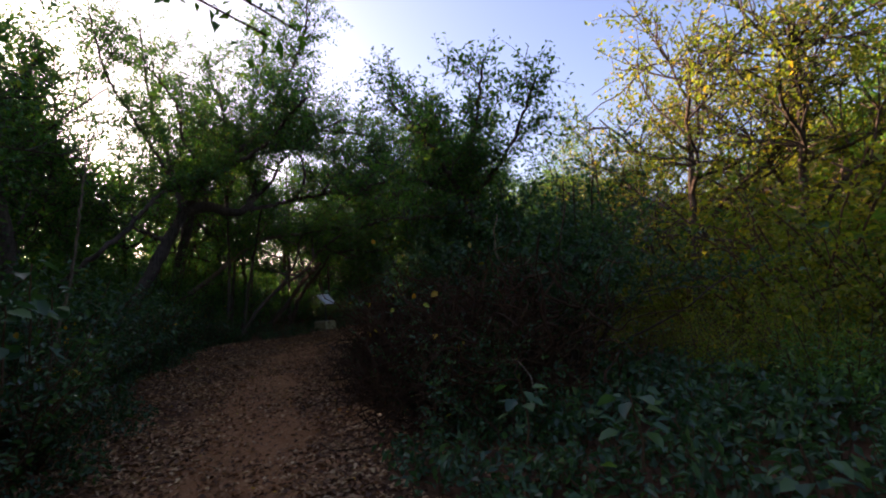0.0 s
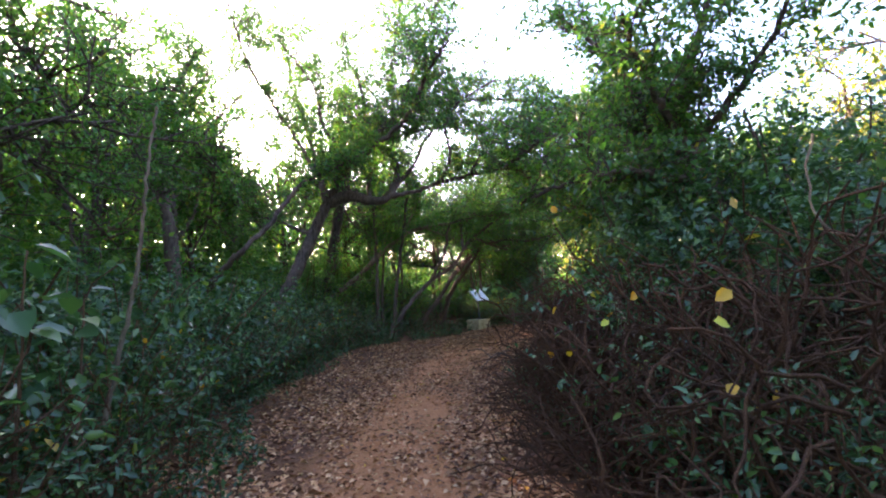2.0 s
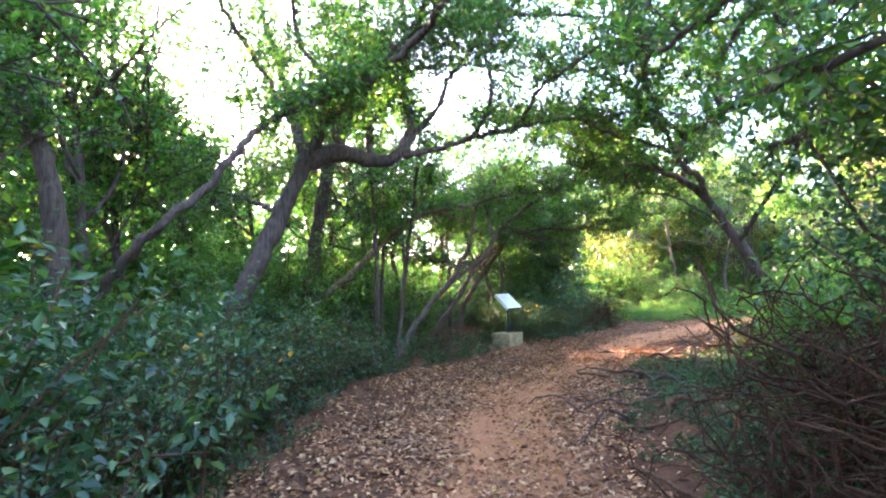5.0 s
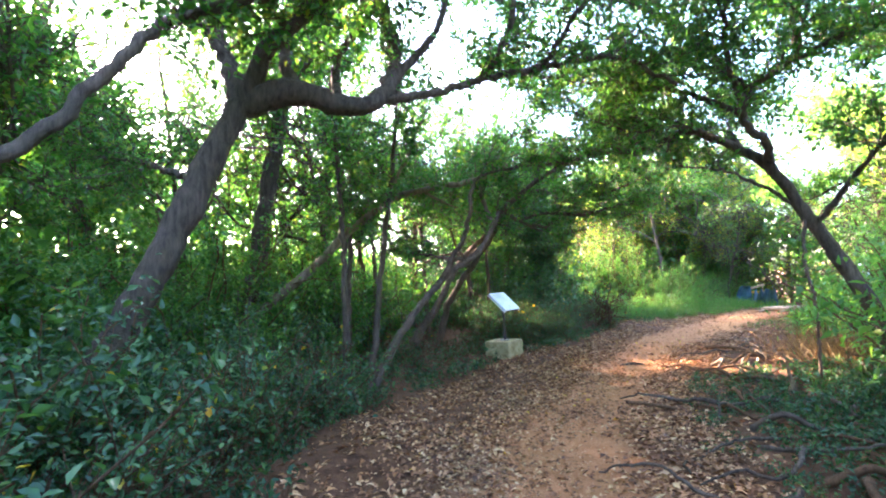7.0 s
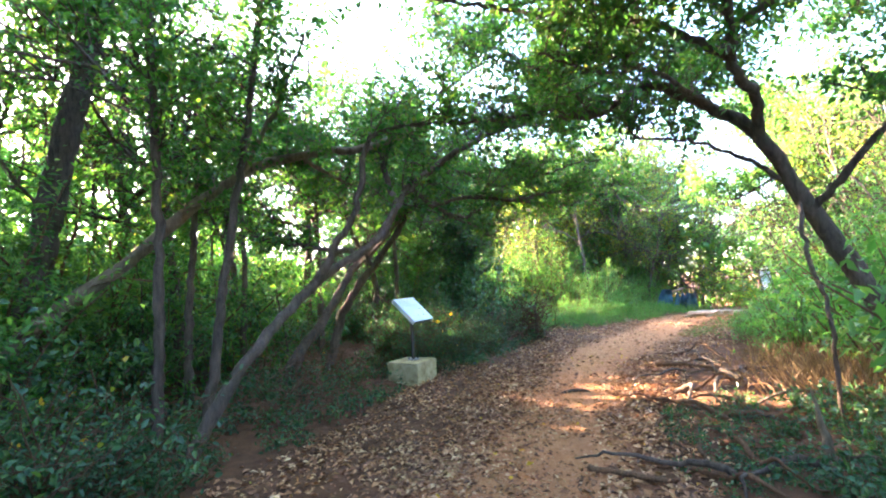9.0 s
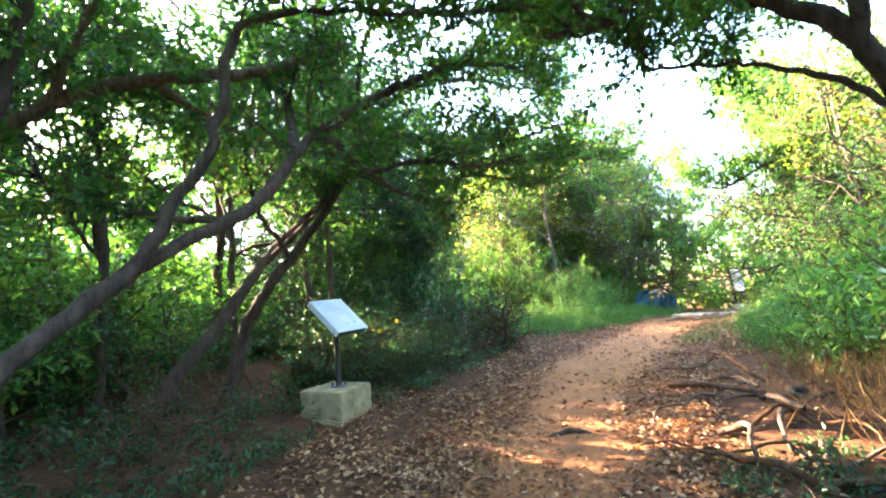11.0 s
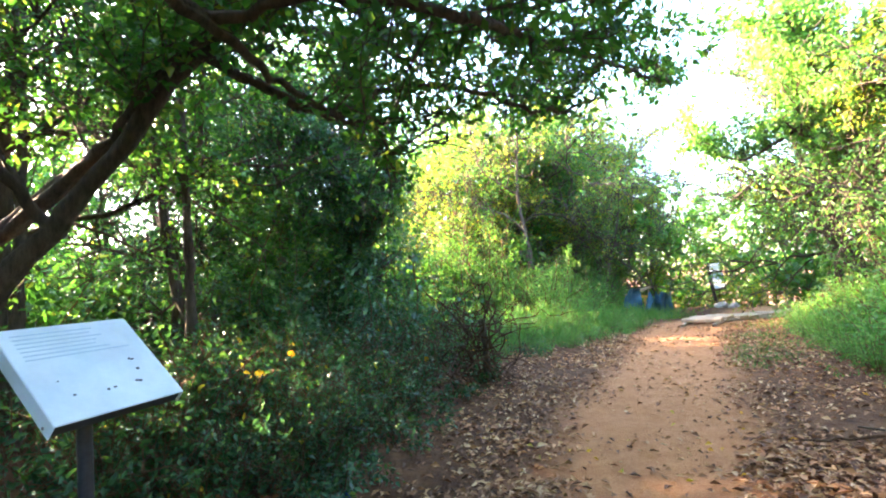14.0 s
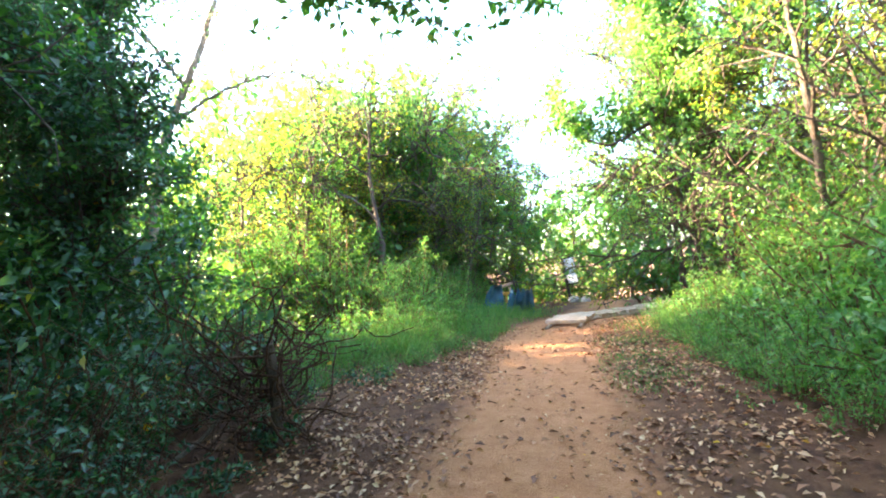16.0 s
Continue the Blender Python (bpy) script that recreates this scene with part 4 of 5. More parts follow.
hero(207, "arching_tree", "arching tree with sunlit bark beside the clearing",
     [(6.1, -2.65, -0.1), (5.8, -2.5, 1.0), (5.55, -2.35, 1.7), (5.3, -2.25, 2.3), (4.82, -2.25, 3.2), (4.4, -2.0, 3.7), (3.95, -1.85, 4.05), (3.57, -1.76, 4.11), (3.2, -1.4, 3.95), (2.7, -1.0, 4.1)],
     [([(4.82, -2.25, 3.15), (4.7, -2.5, 3.6), (4.37, -2.76, 3.9), (4.5, -2.6, 4.4), (5.1, -2.8, 4.7), (5.9, -3.0, 5.0)], 0.075, 0.03, 0.4),
      ([(4.4, -2.7, 4.0), (3.6, -2.7, 4.5), (2.6, -2.4, 4.9), (1.5, -2.1, 5.4), (0.4, -2.6, 5.5)], 0.05, 0.02, 0.2),
      ([(4.5, -2.6, 4.4), (3.6, -3.0, 5.4), (2.6, -3.2, 6.0), (1.4, -3.0, 6.4)], 0.05, 0.02, 0.15),
      ([(5.1, -2.8, 4.7), (5.2, -2.4, 5.8), (4.6, -1.8, 6.6), (3.8, -1.2, 7.2)], 0.05, 0.02, 0.15),
      ([(5.9, -3.0, 5.0), (6.6, -3.2, 6.0), (7.0, -2.6, 6.8)], 0.04, 0.02, 0.15),
      ([(3.2, -1.4, 3.95), (2.4, -1.2, 4.8), (1.6, -0.6, 5.6), (0.8, 0.0, 6.2)], 0.045, 0.018, 0.2),
      ([(3.0, 0.8, 5.2), (3.8, 1.4, 6.2), (4.8, 2.0, 6.8)], 0.035, 0.016, 0.15),
      ([(4.4, -2.0, 3.7), (3.6, -2.6, 4.0), (2.9, -3.0, 3.9), (2.2, -3.2, 4.1)], 0.04, 0.014, 0.3),
      ([(5.1, -2.25, 2.6), (4.7, -2.06, 3.01), (4.35, -1.47, 3.43), (3.8, -0.86, 3.74), (3.98, -0.53, 4.23)], 0.035, 0.015, 0.5),
      ([(5.2, -2.25, 2.45), (5.0, -2.6, 1.9), (4.9, -3.0, 1.2), (4.8, -3.2, 0.2)], 0.03, 0.02, 1.5),
      ([(4.37, -2.76, 3.95), (4.0, -3.6, 4.6), (3.8, -4.6, 5.0), (3.9, -5.8, 5.1)], 0.045, 0.02, 0.2),
      ([(5.5, -2.9, 4.85), (6.2, -2.2, 5.2), (6.9, -1.2, 5.4), (7.4, -0.2, 5.4)], 0.04, 0.02, 0.1),
      ([(5.3, -2.3, 2.3), (5.9, -3.2, 3.4), (6.2, -4.2, 4.2), (6.3, -5.2, 4.6)], 0.05, 0.02, 0.3),
      ([(5.1, -2.8, 4.7), (5.0, -3.8, 5.2), (5.2, -5.0, 5.4), (5.6, -6.2, 5.3)], 0.04, 0.02, 0.1),
      ([(3.2, -1.4, 3.95), (2.9, -0.4, 4.6), (3.0, 0.8, 5.2), (3.4, 2.0, 5.5)], 0.04, 0.02, 0.1),
      ([(4.5, -2.1, 3.6), (4.6, -1.2, 4.2), (5.0, -0.2, 4.8), (5.6, 0.8, 5.2)], 0.05, 0.02, 0.2)],
     0.16, 0.035, bare=0.75, every=0.085, length=0.95, clear=2.6, per=24)
for k, line in enumerate([[(-2.1, -3.6, 0.0), (-2.05, -3.53, 0.7), (-2.02, -3.51, 2.69), (-2.04, -3.52, 4.15), (-2.08, -3.55, 5.65)],
                          [(-1.95, -3.1, 0.0), (-1.82, -3.02, 0.46), (-1.56, -2.88, 2.4), (-1.34, -2.76, 3.91), (-1.11, -2.66, 6.0)],
                          [(-2.9, -1.9, 0.0), (-2.85, -1.85, 1.6), (-2.77, -1.77, 3.1), (-2.7, -1.7, 5.6)],
                          [(-0.9, 2.9, 0.0), (-0.85, 2.95, 2.0), (-0.9, 3.0, 4.5)], [(-3.4, 0.4, 0.0), (-3.3, 0.45, 2.4), (-3.4, 0.4, 5.2)]]):
    hero(210 + k, "thin_tree", "thin straight tree stem with leaves high up", line, [], 0.07, 0.03, bare=0.55, every=0.16, length=0.8)
# the thicket's arching top, the tall vine-covered tree and the clearing's trees
hero(221, "vine_tree", "tree wrapped in dark green climbing vines",
     [(0.4, 6.0, -0.1), (0.35, 6.1, 1.5), (0.5, 6.2, 3.0), (0.7, 6.3, 4.6), (0.8, 6.4, 6.2)],
     [([(0.4, 6.1, 1.8), (0.9, 5.7, 2.6), (1.3, 5.4, 3.6)], 0.04, 0.02, 0.1), ([(0.5, 6.2, 3.0), (0.0, 5.6, 3.8), (-0.2, 5.2, 4.8)], 0.04, 0.02, 0.1)],
     0.12, 0.04, mat=LEAF_DARK, bare=0.15, every=0.05, length=0.65, up=0.2, leaf=0.085)
hero(222, "overhanging_tree", "dark overhanging tree above the thicket",
     [(7.2, -9.6, -0.1), (7.0, -9.7, 1.5), (6.6, -9.9, 2.6), (6.0, -10.0, 3.4)],
     [([(6.2, -10.0, 3.2), (5.4, -9.8, 3.6), (4.6, -9.4, 3.7), (3.7, -8.8, 3.5)], 0.06, 0.02, 0.1), ([(6.4, -10.0, 3.0), (6.0, -11.0, 3.6), (5.8, -12.0, 3.9)], 0.06, 0.02, 0.1),
      ([(6.2, -10.0, 3.3), (6.6, -10.6, 4.4), (6.8, -11.2, 5.2)], 0.05, 0.02, 0.1), ([(6.0, -10.0, 3.4), (5.8, -9.2, 4.4), (5.4, -8.6, 5.4), (4.8, -8.2, 6.0)], 0.05, 0.02, 0.15),
      ([(6.4, -10.0, 3.0), (7.2, -10.4, 4.0), (7.6, -11.2, 4.8)], 0.05, 0.02, 0.1),
      ([(6.4, -10.0, 2.7), (5.6, -10.2, 2.8), (4.9, -10.0, 2.85), (4.2, -9.6, 2.75)], 0.05, 0.02, 0.05), ([(6.4, -9.9, 2.6), (5.2, -9.0, 2.75), (4.4, -8.6, 2.65)], 0.04, 0.02, 0.1),
      ([(6.4, -10.0, 2.7), (5.8, -11.0, 2.7), (5.3, -11.6, 2.6)], 0.04, 0.02, 0.1), ([(6.6, -9.9, 2.4), (6.0, -8.4, 2.5), (5.0, -7.7, 2.7)], 0.04, 0.02, 0.1),
      ([(6.6, -9.9, 2.6), (6.4, -8.8, 3.4), (5.8, -7.6, 4.2), (5.2, -6.6, 4.6)], 0.06, 0.02, 0.1), ([(6.0, -10.0, 3.4), (5.6, -10.2, 4.3), (5.0, -10.4, 5.0)], 0.05, 0.02, 0.1)],
     0.12, 0.06, mat=LEAF_TREE, bare=0.5, every=0.12, length=0.8, leaf=0.085, clear=2.4, per=24)
hero(223, "clearing_tree", "spreading tree with bright leaves over the clearing",
     [(11.9, 7.5, -0.3), (11.7, 7.7, 1.9), (11.6, 7.76, 4.36), (11.24, 8.17, 5.79), (11.1, 8.3, 6.9)],
     [([(11.6, 7.8, 4.0), (10.8, 8.0, 4.4), (9.45, 8.28, 3.8), (8.6, 8.6, 4.2)], 0.07, 0.02, 0.2), ([(11.4, 8.0, 5.2), (10.4, 7.4, 6.0), (9.4, 6.6, 6.4)], 0.07, 0.02, 0.2), ([(11.5, 7.9, 4.8), (12.2, 8.8, 5.6), (12.8, 9.8, 6.0)], 0.06, 0.02, 0.2), ([(11.6, 7.76, 4.4), (11.4, 6.4, 5.2), (10.8, 5.0, 5.8)], 0.06, 0.02, 0.2)],
     0.13, 0.04, mat=LEAF_LIGHT, bare=0.5, every=0.10, length=1.15, leaf=0.13)
hero(224, "pale_tree", "pale bare-limbed tree behind the undergrowth",
     [(-0.1, 10.4, -0.2), (0.2, 10.5, 2.5), (0.46, 10.65, 4.33), (1.17, 10.76, 6.29), (1.57, 10.81, 7.57)],
     [([(0.6, 10.7, 4.8), (1.6, 10.4, 5.4), (2.8, 10.2, 5.8), (3.8, 10.2, 5.6)], 0.05, 0.015, 0.3), ([(0.9, 10.7, 5.6), (0.2, 10.2, 6.6), (-0.4, 9.9, 7.4)], 0.05, 0.015, 0.3)],
     0.14, 0.05, BARK_PALE, bare=0.6, every=0.16, length=1.3, leaf=0.075, per=5, kids=5)
hero(225, "crooked_tree", "crooked sunlit tree beyond the clearing",
     [(10.2, 19.4, -0.9), (10.6, 19.8, 2.0), (10.6, 19.8, 3.8), (10.3, 18.8, 5.7), (10.8, 19, 7.2)],
     [([(10.6, 19.8, 3.7), (11.6, 20.5, 3.5), (12.8, 21.6, 3.6), (14.2, 23.0, 4.0), (14.5, 23, 5.2)], 0.09, 0.04, 0.5), ([(10.3, 18.9, 5.5), (9.0, 18.4, 6.6), (8.0, 18.0, 7.4)], 0.06, 0.03, 0.3), ([(10.5, 18.9, 6.0), (12, 18.6, 7.0), (13, 18.4, 7.6)], 0.06, 0.03, 0.3)],
     0.14, 0.05, BARK_PALE, LEAF_YELLOW, bare=0.7, every=0.3, length=1.2, leaf=0.15, per=14)


# ---- the reading panel on its concrete block ----
SIGN_TURN = radians(65.5)


def reading_panel():
    top = new("information_panel")
    tagged(top, "white slanted information panel on a black post and concrete block", "sign")
    top.matrix_basis = Matrix.Translation((0.011, -0.06, 0)) @ Matrix.Rotation(SIGN_TURN, 4, "Z")
    block = part("concrete_base", box_mesh("concrete_base", (0.60, 0.62, 0.46), CONCRETE, 0.012, 0.006), top, "stained yellowish concrete block")
    block.location = (0, 0, 0.17)
    foot = part("concrete_footing", box_mesh("concrete_footing", (0.74, 0.80, 0.16), CONCRETE, 0.02, 0.015, 3), top)
    foot.location = (0.02, 0.05, 0.0)
    plate = part("base_plate", cyl_mesh("base_plate", 0.105, 0.014, STEEL, 32), top, "round steel base plate")
    plate.location = (0.055, 0.0, 0.407)
    bolt_me = cyl_mesh("bolt", 0.014, 0.024, PAINT_BLACK, 6)
    for k in range(4):
        b = part("bolt", bolt_me, plate)
        b.location = (0.08 * math.cos(k * math.pi / 2 + 0.4), 0.08 * math.sin(k * math.pi / 2 + 0.4), 0.018)
    post = part("post", cyl_mesh("post", 0.032, 0.80, PAINT_BLACK, 20), top, "black painted steel post")
    post.location = (0.055, 0.0, 0.80)
    head = part("panel_box", box_mesh("panel_box", (0.555, 0.565, 0.055), PAINT_BLACK, 0.004), top, "black tray under the panel")
    # the box's own x runs along the low edge, its y up the slope
    head.matrix_basis = Matrix.Translation((0.075, -0.03, 1.245)) @ Matrix.Rotation(radians(42), 4, "X")
    face = part("panel_face", box_mesh("panel_face", (0.58, 0.575, 0.008), PANEL_WHITE, 0.003), head, "white sheet-metal face")
    face.location = (0, 0, 0.033)
    for s in (-1, 1):
        skirt = part("side_flange", box_mesh("side_flange", (0.006, 0.575, 0.07), PANEL_WHITE, 0.002), head)
        skirt.location = (s * 0.287, 0, -0.001)
        for v in (-0.24, 0.24):
            rv = part("rivet", cyl_mesh("rivet", 0.007, 0.006, STEEL, 10, 0), skirt)
            rv.matrix_basis = Matrix.Translation((s * 0.004, v, -0.015)) @ Matrix.Rotation(radians(90), 4, "Y")
    r = random.Random(4)
    for k in range(7):
        w = r.uniform(0.30, 0.46)
        bar = part("faded_line", box_mesh("faded_line", (w, 0.007, 0.001), INK, 0.0002), face)
        bar.location = (-0.24 + w / 2, 0.24 - k * 0.026, 0.0046)
    for k in range(9):
        sp = part("speck", cyl_mesh("speck", r.uniform(0.004, 0.009), 0.002, SPECK, 7, 0), face)
        sp.location = (r.uniform(-0.2, 0.22), r.uniform(-0.2, 0.02), 0.005)
        sp.scale = (r.uniform(0.7, 1.6), r.uniform(0.6, 1.0), 1)
    return top


reading_panel()


def standing_sign():
    top = new("notice_board")
    tagged(top, "tall white notice board in a black frame, leaning", "sign")
    top.matrix_basis = Matrix.Translation((16.75, 21.1, gz(16.75, 21.1))) @ Matrix.Rotation(radians(-42), 4, "Z") @ Matrix.Rotation(radians(-7), 4, "Y")
    post = part("post", box_mesh("post", (0.14, 0.10, 2.3), PAINT_BLACK, 0.008), top)
    post.location = (-0.22, 0, 1.15)
    frame_part = part("board_frame", box_mesh("board_frame", (0.66, 0.08, 1.45), PAINT_BLACK, 0.008), top)
    frame_part.location = (0.05, -0.02, 1.62)
    board = part("board", box_mesh("board", (0.48, 0.02, 1.28), PANEL_WHITE, 0.004), top, "white printed board")
    board.location = (0.11, -0.064, 1.64)
    for k in range(8):
        bar = part("faded_line", box_mesh("faded_line", (0.36, 0.002, 0.025), INK, 0.0005), board)
        bar.location = (0, -0.0115, 0.5 - k * 0.11)


standing_sign()


def stone(seed, x, y, size, name="stone", label="pale rough stone lying on the ground"):
    bm = bmesh.new()
    bmesh.ops.create_icosphere(bm, subdivisions=3, radius=size)
    for v in bm.verts:
        v.co = Vector((v.co.x * 1.2, v.co.y * 0.9, v.co.z * 0.7)) + noise.noise_vector(v.co * (2.2 / size) * 0.4 + Vector((seed, 0, 0))) * size * 0.35
    me = bpy.data.meshes.new(name)
    bm.to_mesh(me)
    bm.free()
    me.materials.append(STONE)
    ob = new(name, me)
    ob.location = (x, y, gz(x, y) + size * 0.3)
    return tagged(ob, label, "stone")


stone(3, 16.3, 20.5, 0.3)
stone(8, 17.0, 20.6, 0.26)

# ---- boardwalk and the things beyond ----
def boardwalk():
    top = tagged(new("boardwalk"), "low weathered wooden boardwalk of cross planks", "boardwalk")
    line = curve([(7.85, 8.3), (9.15, 9.65), (10.6, 10.3), (12.4, 10.9), (14.6, 12.4)], 0.1)
    r = random.Random(9)
    meshes = [box_mesh("plank", (0.66 + 0.06 * k, 0.34, 0.07), PLANK, 0.008, 0.004, k) for k in range(4)]
    d = 0.0
    last = line[0]
    for k in range(1, len(line)):
        d += float(np.linalg.norm(line[k] - last))
        last = line[k]
        if d >= 0.43:
            d = 0
            t = line[k] - line[k - 1]
            p = part("plank", meshes[r.randrange(4)], top)
            p.matrix_basis = Matrix.Translation((last[0], last[1], gz(last[0], last[1]) + 0.09 + r.uniform(-0.012, 0.012))) @ Matrix.Rotation(math.atan2(t[1], t[0]) + math.pi / 2 + r.uniform(-0.04, 0.04), 4, "Z")
    for s in (-0.33, 0.33):
        t = np.gradient(line, axis=0)
        nrm = unit(np.stack([-t[:, 1], t[:, 0]], 1))
        q = line + nrm * s
        pts = np.column_stack([q, ground_z(q[:, 0], q[:, 1]) + 0.02])
        part("bearer", tube_mesh("bearer", [(pts, np.full(len(pts), 0.045))], PLANK, 4), top)


boardwalk()


def tarp(seed, x, y, w, h):
    bm = bmesh.new()
    bmesh.ops.create_grid(bm, x_segments=16, y_segments=12, size=0.5)
    for v in bm.verts:
        u, s = v.co.x, v.co.y + 0.5
        n = noise.noise(Vector((u * 3 + seed, s * 2, seed)))
        v.co = Vector((u * w * (1.2 - 0.6 * s) + n * 0.08, 0.35 * (0.5 - s) + n * 0.2, s * h * (1 + 0.3 * n) + 0.02))
    bmesh.ops.solidify(bm, geom=bm.faces[:], thickness=0.006)
    me = bpy.data.meshes.new("blue_tarp")
    bm.to_mesh(me)
    bm.free()
    me.materials.append(BLUE)
    ob = new("blue_tarp", me)
    ob.location = (x, y, gz(x, y) - 0.02)
    return tagged(ob, "crumpled blue plastic sheet among weeds", "tarpaulin", "blue sheets")


tarp(1, 8.3, 12.5, 0.65, 0.85)
tarp(4, 9.1, 12.2, 0.7, 0.8)
tarp(7, 8.7, 12.0, 0.5, 0.7)


def rack():
    top = tagged(new("bench_frame"), "rough wooden bench frame with yellow painted posts", "bench")
    top.location = (9.0, 13.4, gz(9.0, 13.4) - 0.05)
    top.scale = (0.62, 0.62, 0.62)
    for x in (-0.35, 0.2):
        p = part("leg", box_mesh("leg", (0.08, 0.08, 1.2), AMBER, 0.006), top, "yellow painted post")
        p.location = (x, 0, 0.58)
    b = part("rail", box_mesh("rail", (1.1, 0.10, 0.12), AMBER, 0.008), top)
    b.location = (-0.1, 0.0, 1.12)
    s = part("beam", box_mesh("beam", (1.5, 0.16, 0.12), PLANK, 0.01), top, "slanting brown beam")
    s.matrix_basis = Matrix.Translation((-0.1, 0.1, 1.42)) @ Matrix.Rotation(radians(-14), 4, "Y")
    for x in (-0.55, 0.5):
        p = part("stake", box_mesh("stake", (0.07, 0.07, 1.5), PLANK, 0.006), top)
        p.location = (x, 0.1, 0.7)


rack()


# ---- roots, sticks, fallen logs, tangles ----
def stick(name, label, pts, r0, r1, mat=None, category="stick", seed=1, lift=0.0):
    rg = np.random.default_rng(seed)
    p = curve(pts, 0.06, 0.006, rg)
    foot = np.array(p[0])
    ob = new(name, tube_mesh(name, [(p - foot, taper(p, r0, r1, rg))], mat or ROOT, 8))
    ob.location = foot
    return tagged(ob, label, category)


stick("fallen_log", "sunlit fallen branch on brown leaf litter", [(4.15, 0.35, 0.08), (4.45, 0.2, 0.10), (4.75, -0.1, 0.09), (5.1, -0.45, 0.07)], 0.05, 0.035, ROOT, "log", 1)
stick("fallen_branch", "pale sunlit branch leaning in the thicket", [(5.9, -8.4, 1.5), (5.6, -8.9, 1.47), (5.5, -9.6, 1.42), (5.45, -10.4, 1.3), (5.6, -11.2, 1.0), (5.9, -11.8, 0.3)], 0.07, 0.05, BARK_PALE, "branch", 2)
stick("sapling_stem", "thin bare sapling stem at the path's edge", [(2.03, -14.25, 0.0), (2.12, -14.07, 1.05), (2.2, -13.95, 1.86), (2.24, -13.9, 2.62), (2.22, -13.8, 3.2)], 0.022, 0.010, BARK_PALE, "sapling", 3)
stick("bare_branch", "dead branch propped against the vine stump", [(1.33, 4.0, 0.02), (1.78, 4.2, 0.2), (2.03, 4.3, 0.42), (2.28, 4.4, 0.72), (2.46, 4.45, 0.95)], 0.022, 0.014, BARK_PALE, "branch", 4)
stick("broken_stump", "splintered pale stump standing in roots", [(4.28, -3.85, -0.05), (4.24, -3.84, 0.3), (4.2, -3.8, 0.62)], 0.06, 0.008, BARK_PALE, "stump", 5)
stick("vine_stump", "short dead stump draped with dry vines", [(2.42, 4.2, -0.05), (2.46, 4.15, 0.5), (2.42, 4.1, 0.95)], 0.06, 0.045, BARK, "stump", 6)
stick("path_root", "dark root knob rising from the path", [(2.35, -1.15, -0.03), (2.5, -1.1, 0.015), (2.7, -1.05, 0.02), (2.9, -1.1, -0.04)], 0.035, 0.03, BARK, "root", 7)
stick("fallen_stick", "broken stick lying on the leaf litter", [(2.3, -3.9, 0.04), (2.55, -4.1, 0.06), (2.85, -4.2, 0.04)], 0.03, 0.02, TWIG, "stick", 8)
stick("fallen_stick", "long thin stick lying beside the path", [(3.2, -8.3, 0.05), (3.5, -8.75, 0.08), (3.9, -9.2, 0.06)], 0.02, 0.012, TWIG, "stick", 9)
rr = np.random.default_rng(31)
for k in range(44):
    y = rr.uniform(-7.0, 0.4)
    e, t = edge_at(RIGHT_EDGE, y)
    x = e[0] + rr.uniform(0.1, 2.2)
    a = rr.uniform(0, 6.28)
    n = 5
    pts = [(x, y, gz(x, y) + 0.02)]
    for j in range(n):
        a += rr.normal(0, 0.5)
        q = (pts[-1][0] + 0.28 * math.cos(a), pts[-1][1] + 0.28 * math.sin(a))
        pts.append((q[0], q[1], gz(*q) + 0.02 + max(0, rr.normal(0.05, 0.06))))
    stick("surface_root", "twisting bare root on dark soil", pts, rr.uniform(0.016, 0.042), 0.008, ROOT if k % 2 else BARK, "root", 40 + k)


def tangle(seed, label, x, y, w, h, n, r=0.008, mat=None):
    """A tangle of looping vines and dead twigs round (x, y)."""
    rg = np.random.default_rng(seed)
    lines = []
    for k in range(n):
        p = np.array([rg.uniform(-w, w), rg.uniform(-w, w), rg.uniform(0, h * 0.6)])
        d = unit(np.array([rg.normal(), rg.normal(), rg.normal(0.5, 0.6)]))
        pts = [p]
        for j in range(9):
            d = unit(d + rg.normal(0, 0.5, 3) + np.array([0, 0, -0.08 if pts[-1][2] > h * 0.7 else 0.05]))
            q = pts[-1] + d * 0.13
            q[2] = max(q[2], 0.0)
            pts.append(q)
        pts = np.array(pts)
        rad = r * rg.uniform(0.5, 1.8)
        lines.append((pts, taper(pts, rad, rad * 0.5)))
    ob = new("vine_tangle", tube_mesh("vine_tangle", lines, mat or TWIG, 4))
    ob.location = (x, y, gz(x, y))
    return tagged(ob, label, "vines", "tangles", "stuff")


for k in range(7):
    y = -13.4 + k * 0.75
    e, t = edge_at(RIGHT_EDGE, y)
    tangle(300 + k, "brown tangle of dead vines and twigs", e[0] + 1.0, y, 0.6, 1.7, 120, 0.008, VINE)
    if k < 6:
        tangle(380 + k, "low dark mat of dead twigs at the path's edge", e[0] + 0.5, y + 0.2, 0.40, 0.45, 60, 0.007, VINE)
    tangle(360 + k, "brown tangle of dead vines and twigs", e[0] + 1.9, y + 0.3, 0.7, 2.3, 130, 0.009, VINE)
tangle(320, "dry tangle of dead vines on a stump", 2.35, 4.2, 0.32, 1.3, 90, 0.008, VINE)
for k, (x, y) in enumerate([(1.2, 3.6), (0.6, 3.0), (-0.2, 1.4), (1.6, 5.0), (2.0, 5.8), (-1.3, -0.9), (-1.0, -2.0)]):
    tangle(330 + k, "grey-brown tangle of dead twigs in undergrowth", x, y, 0.5, 0.8, 36, 0.006)

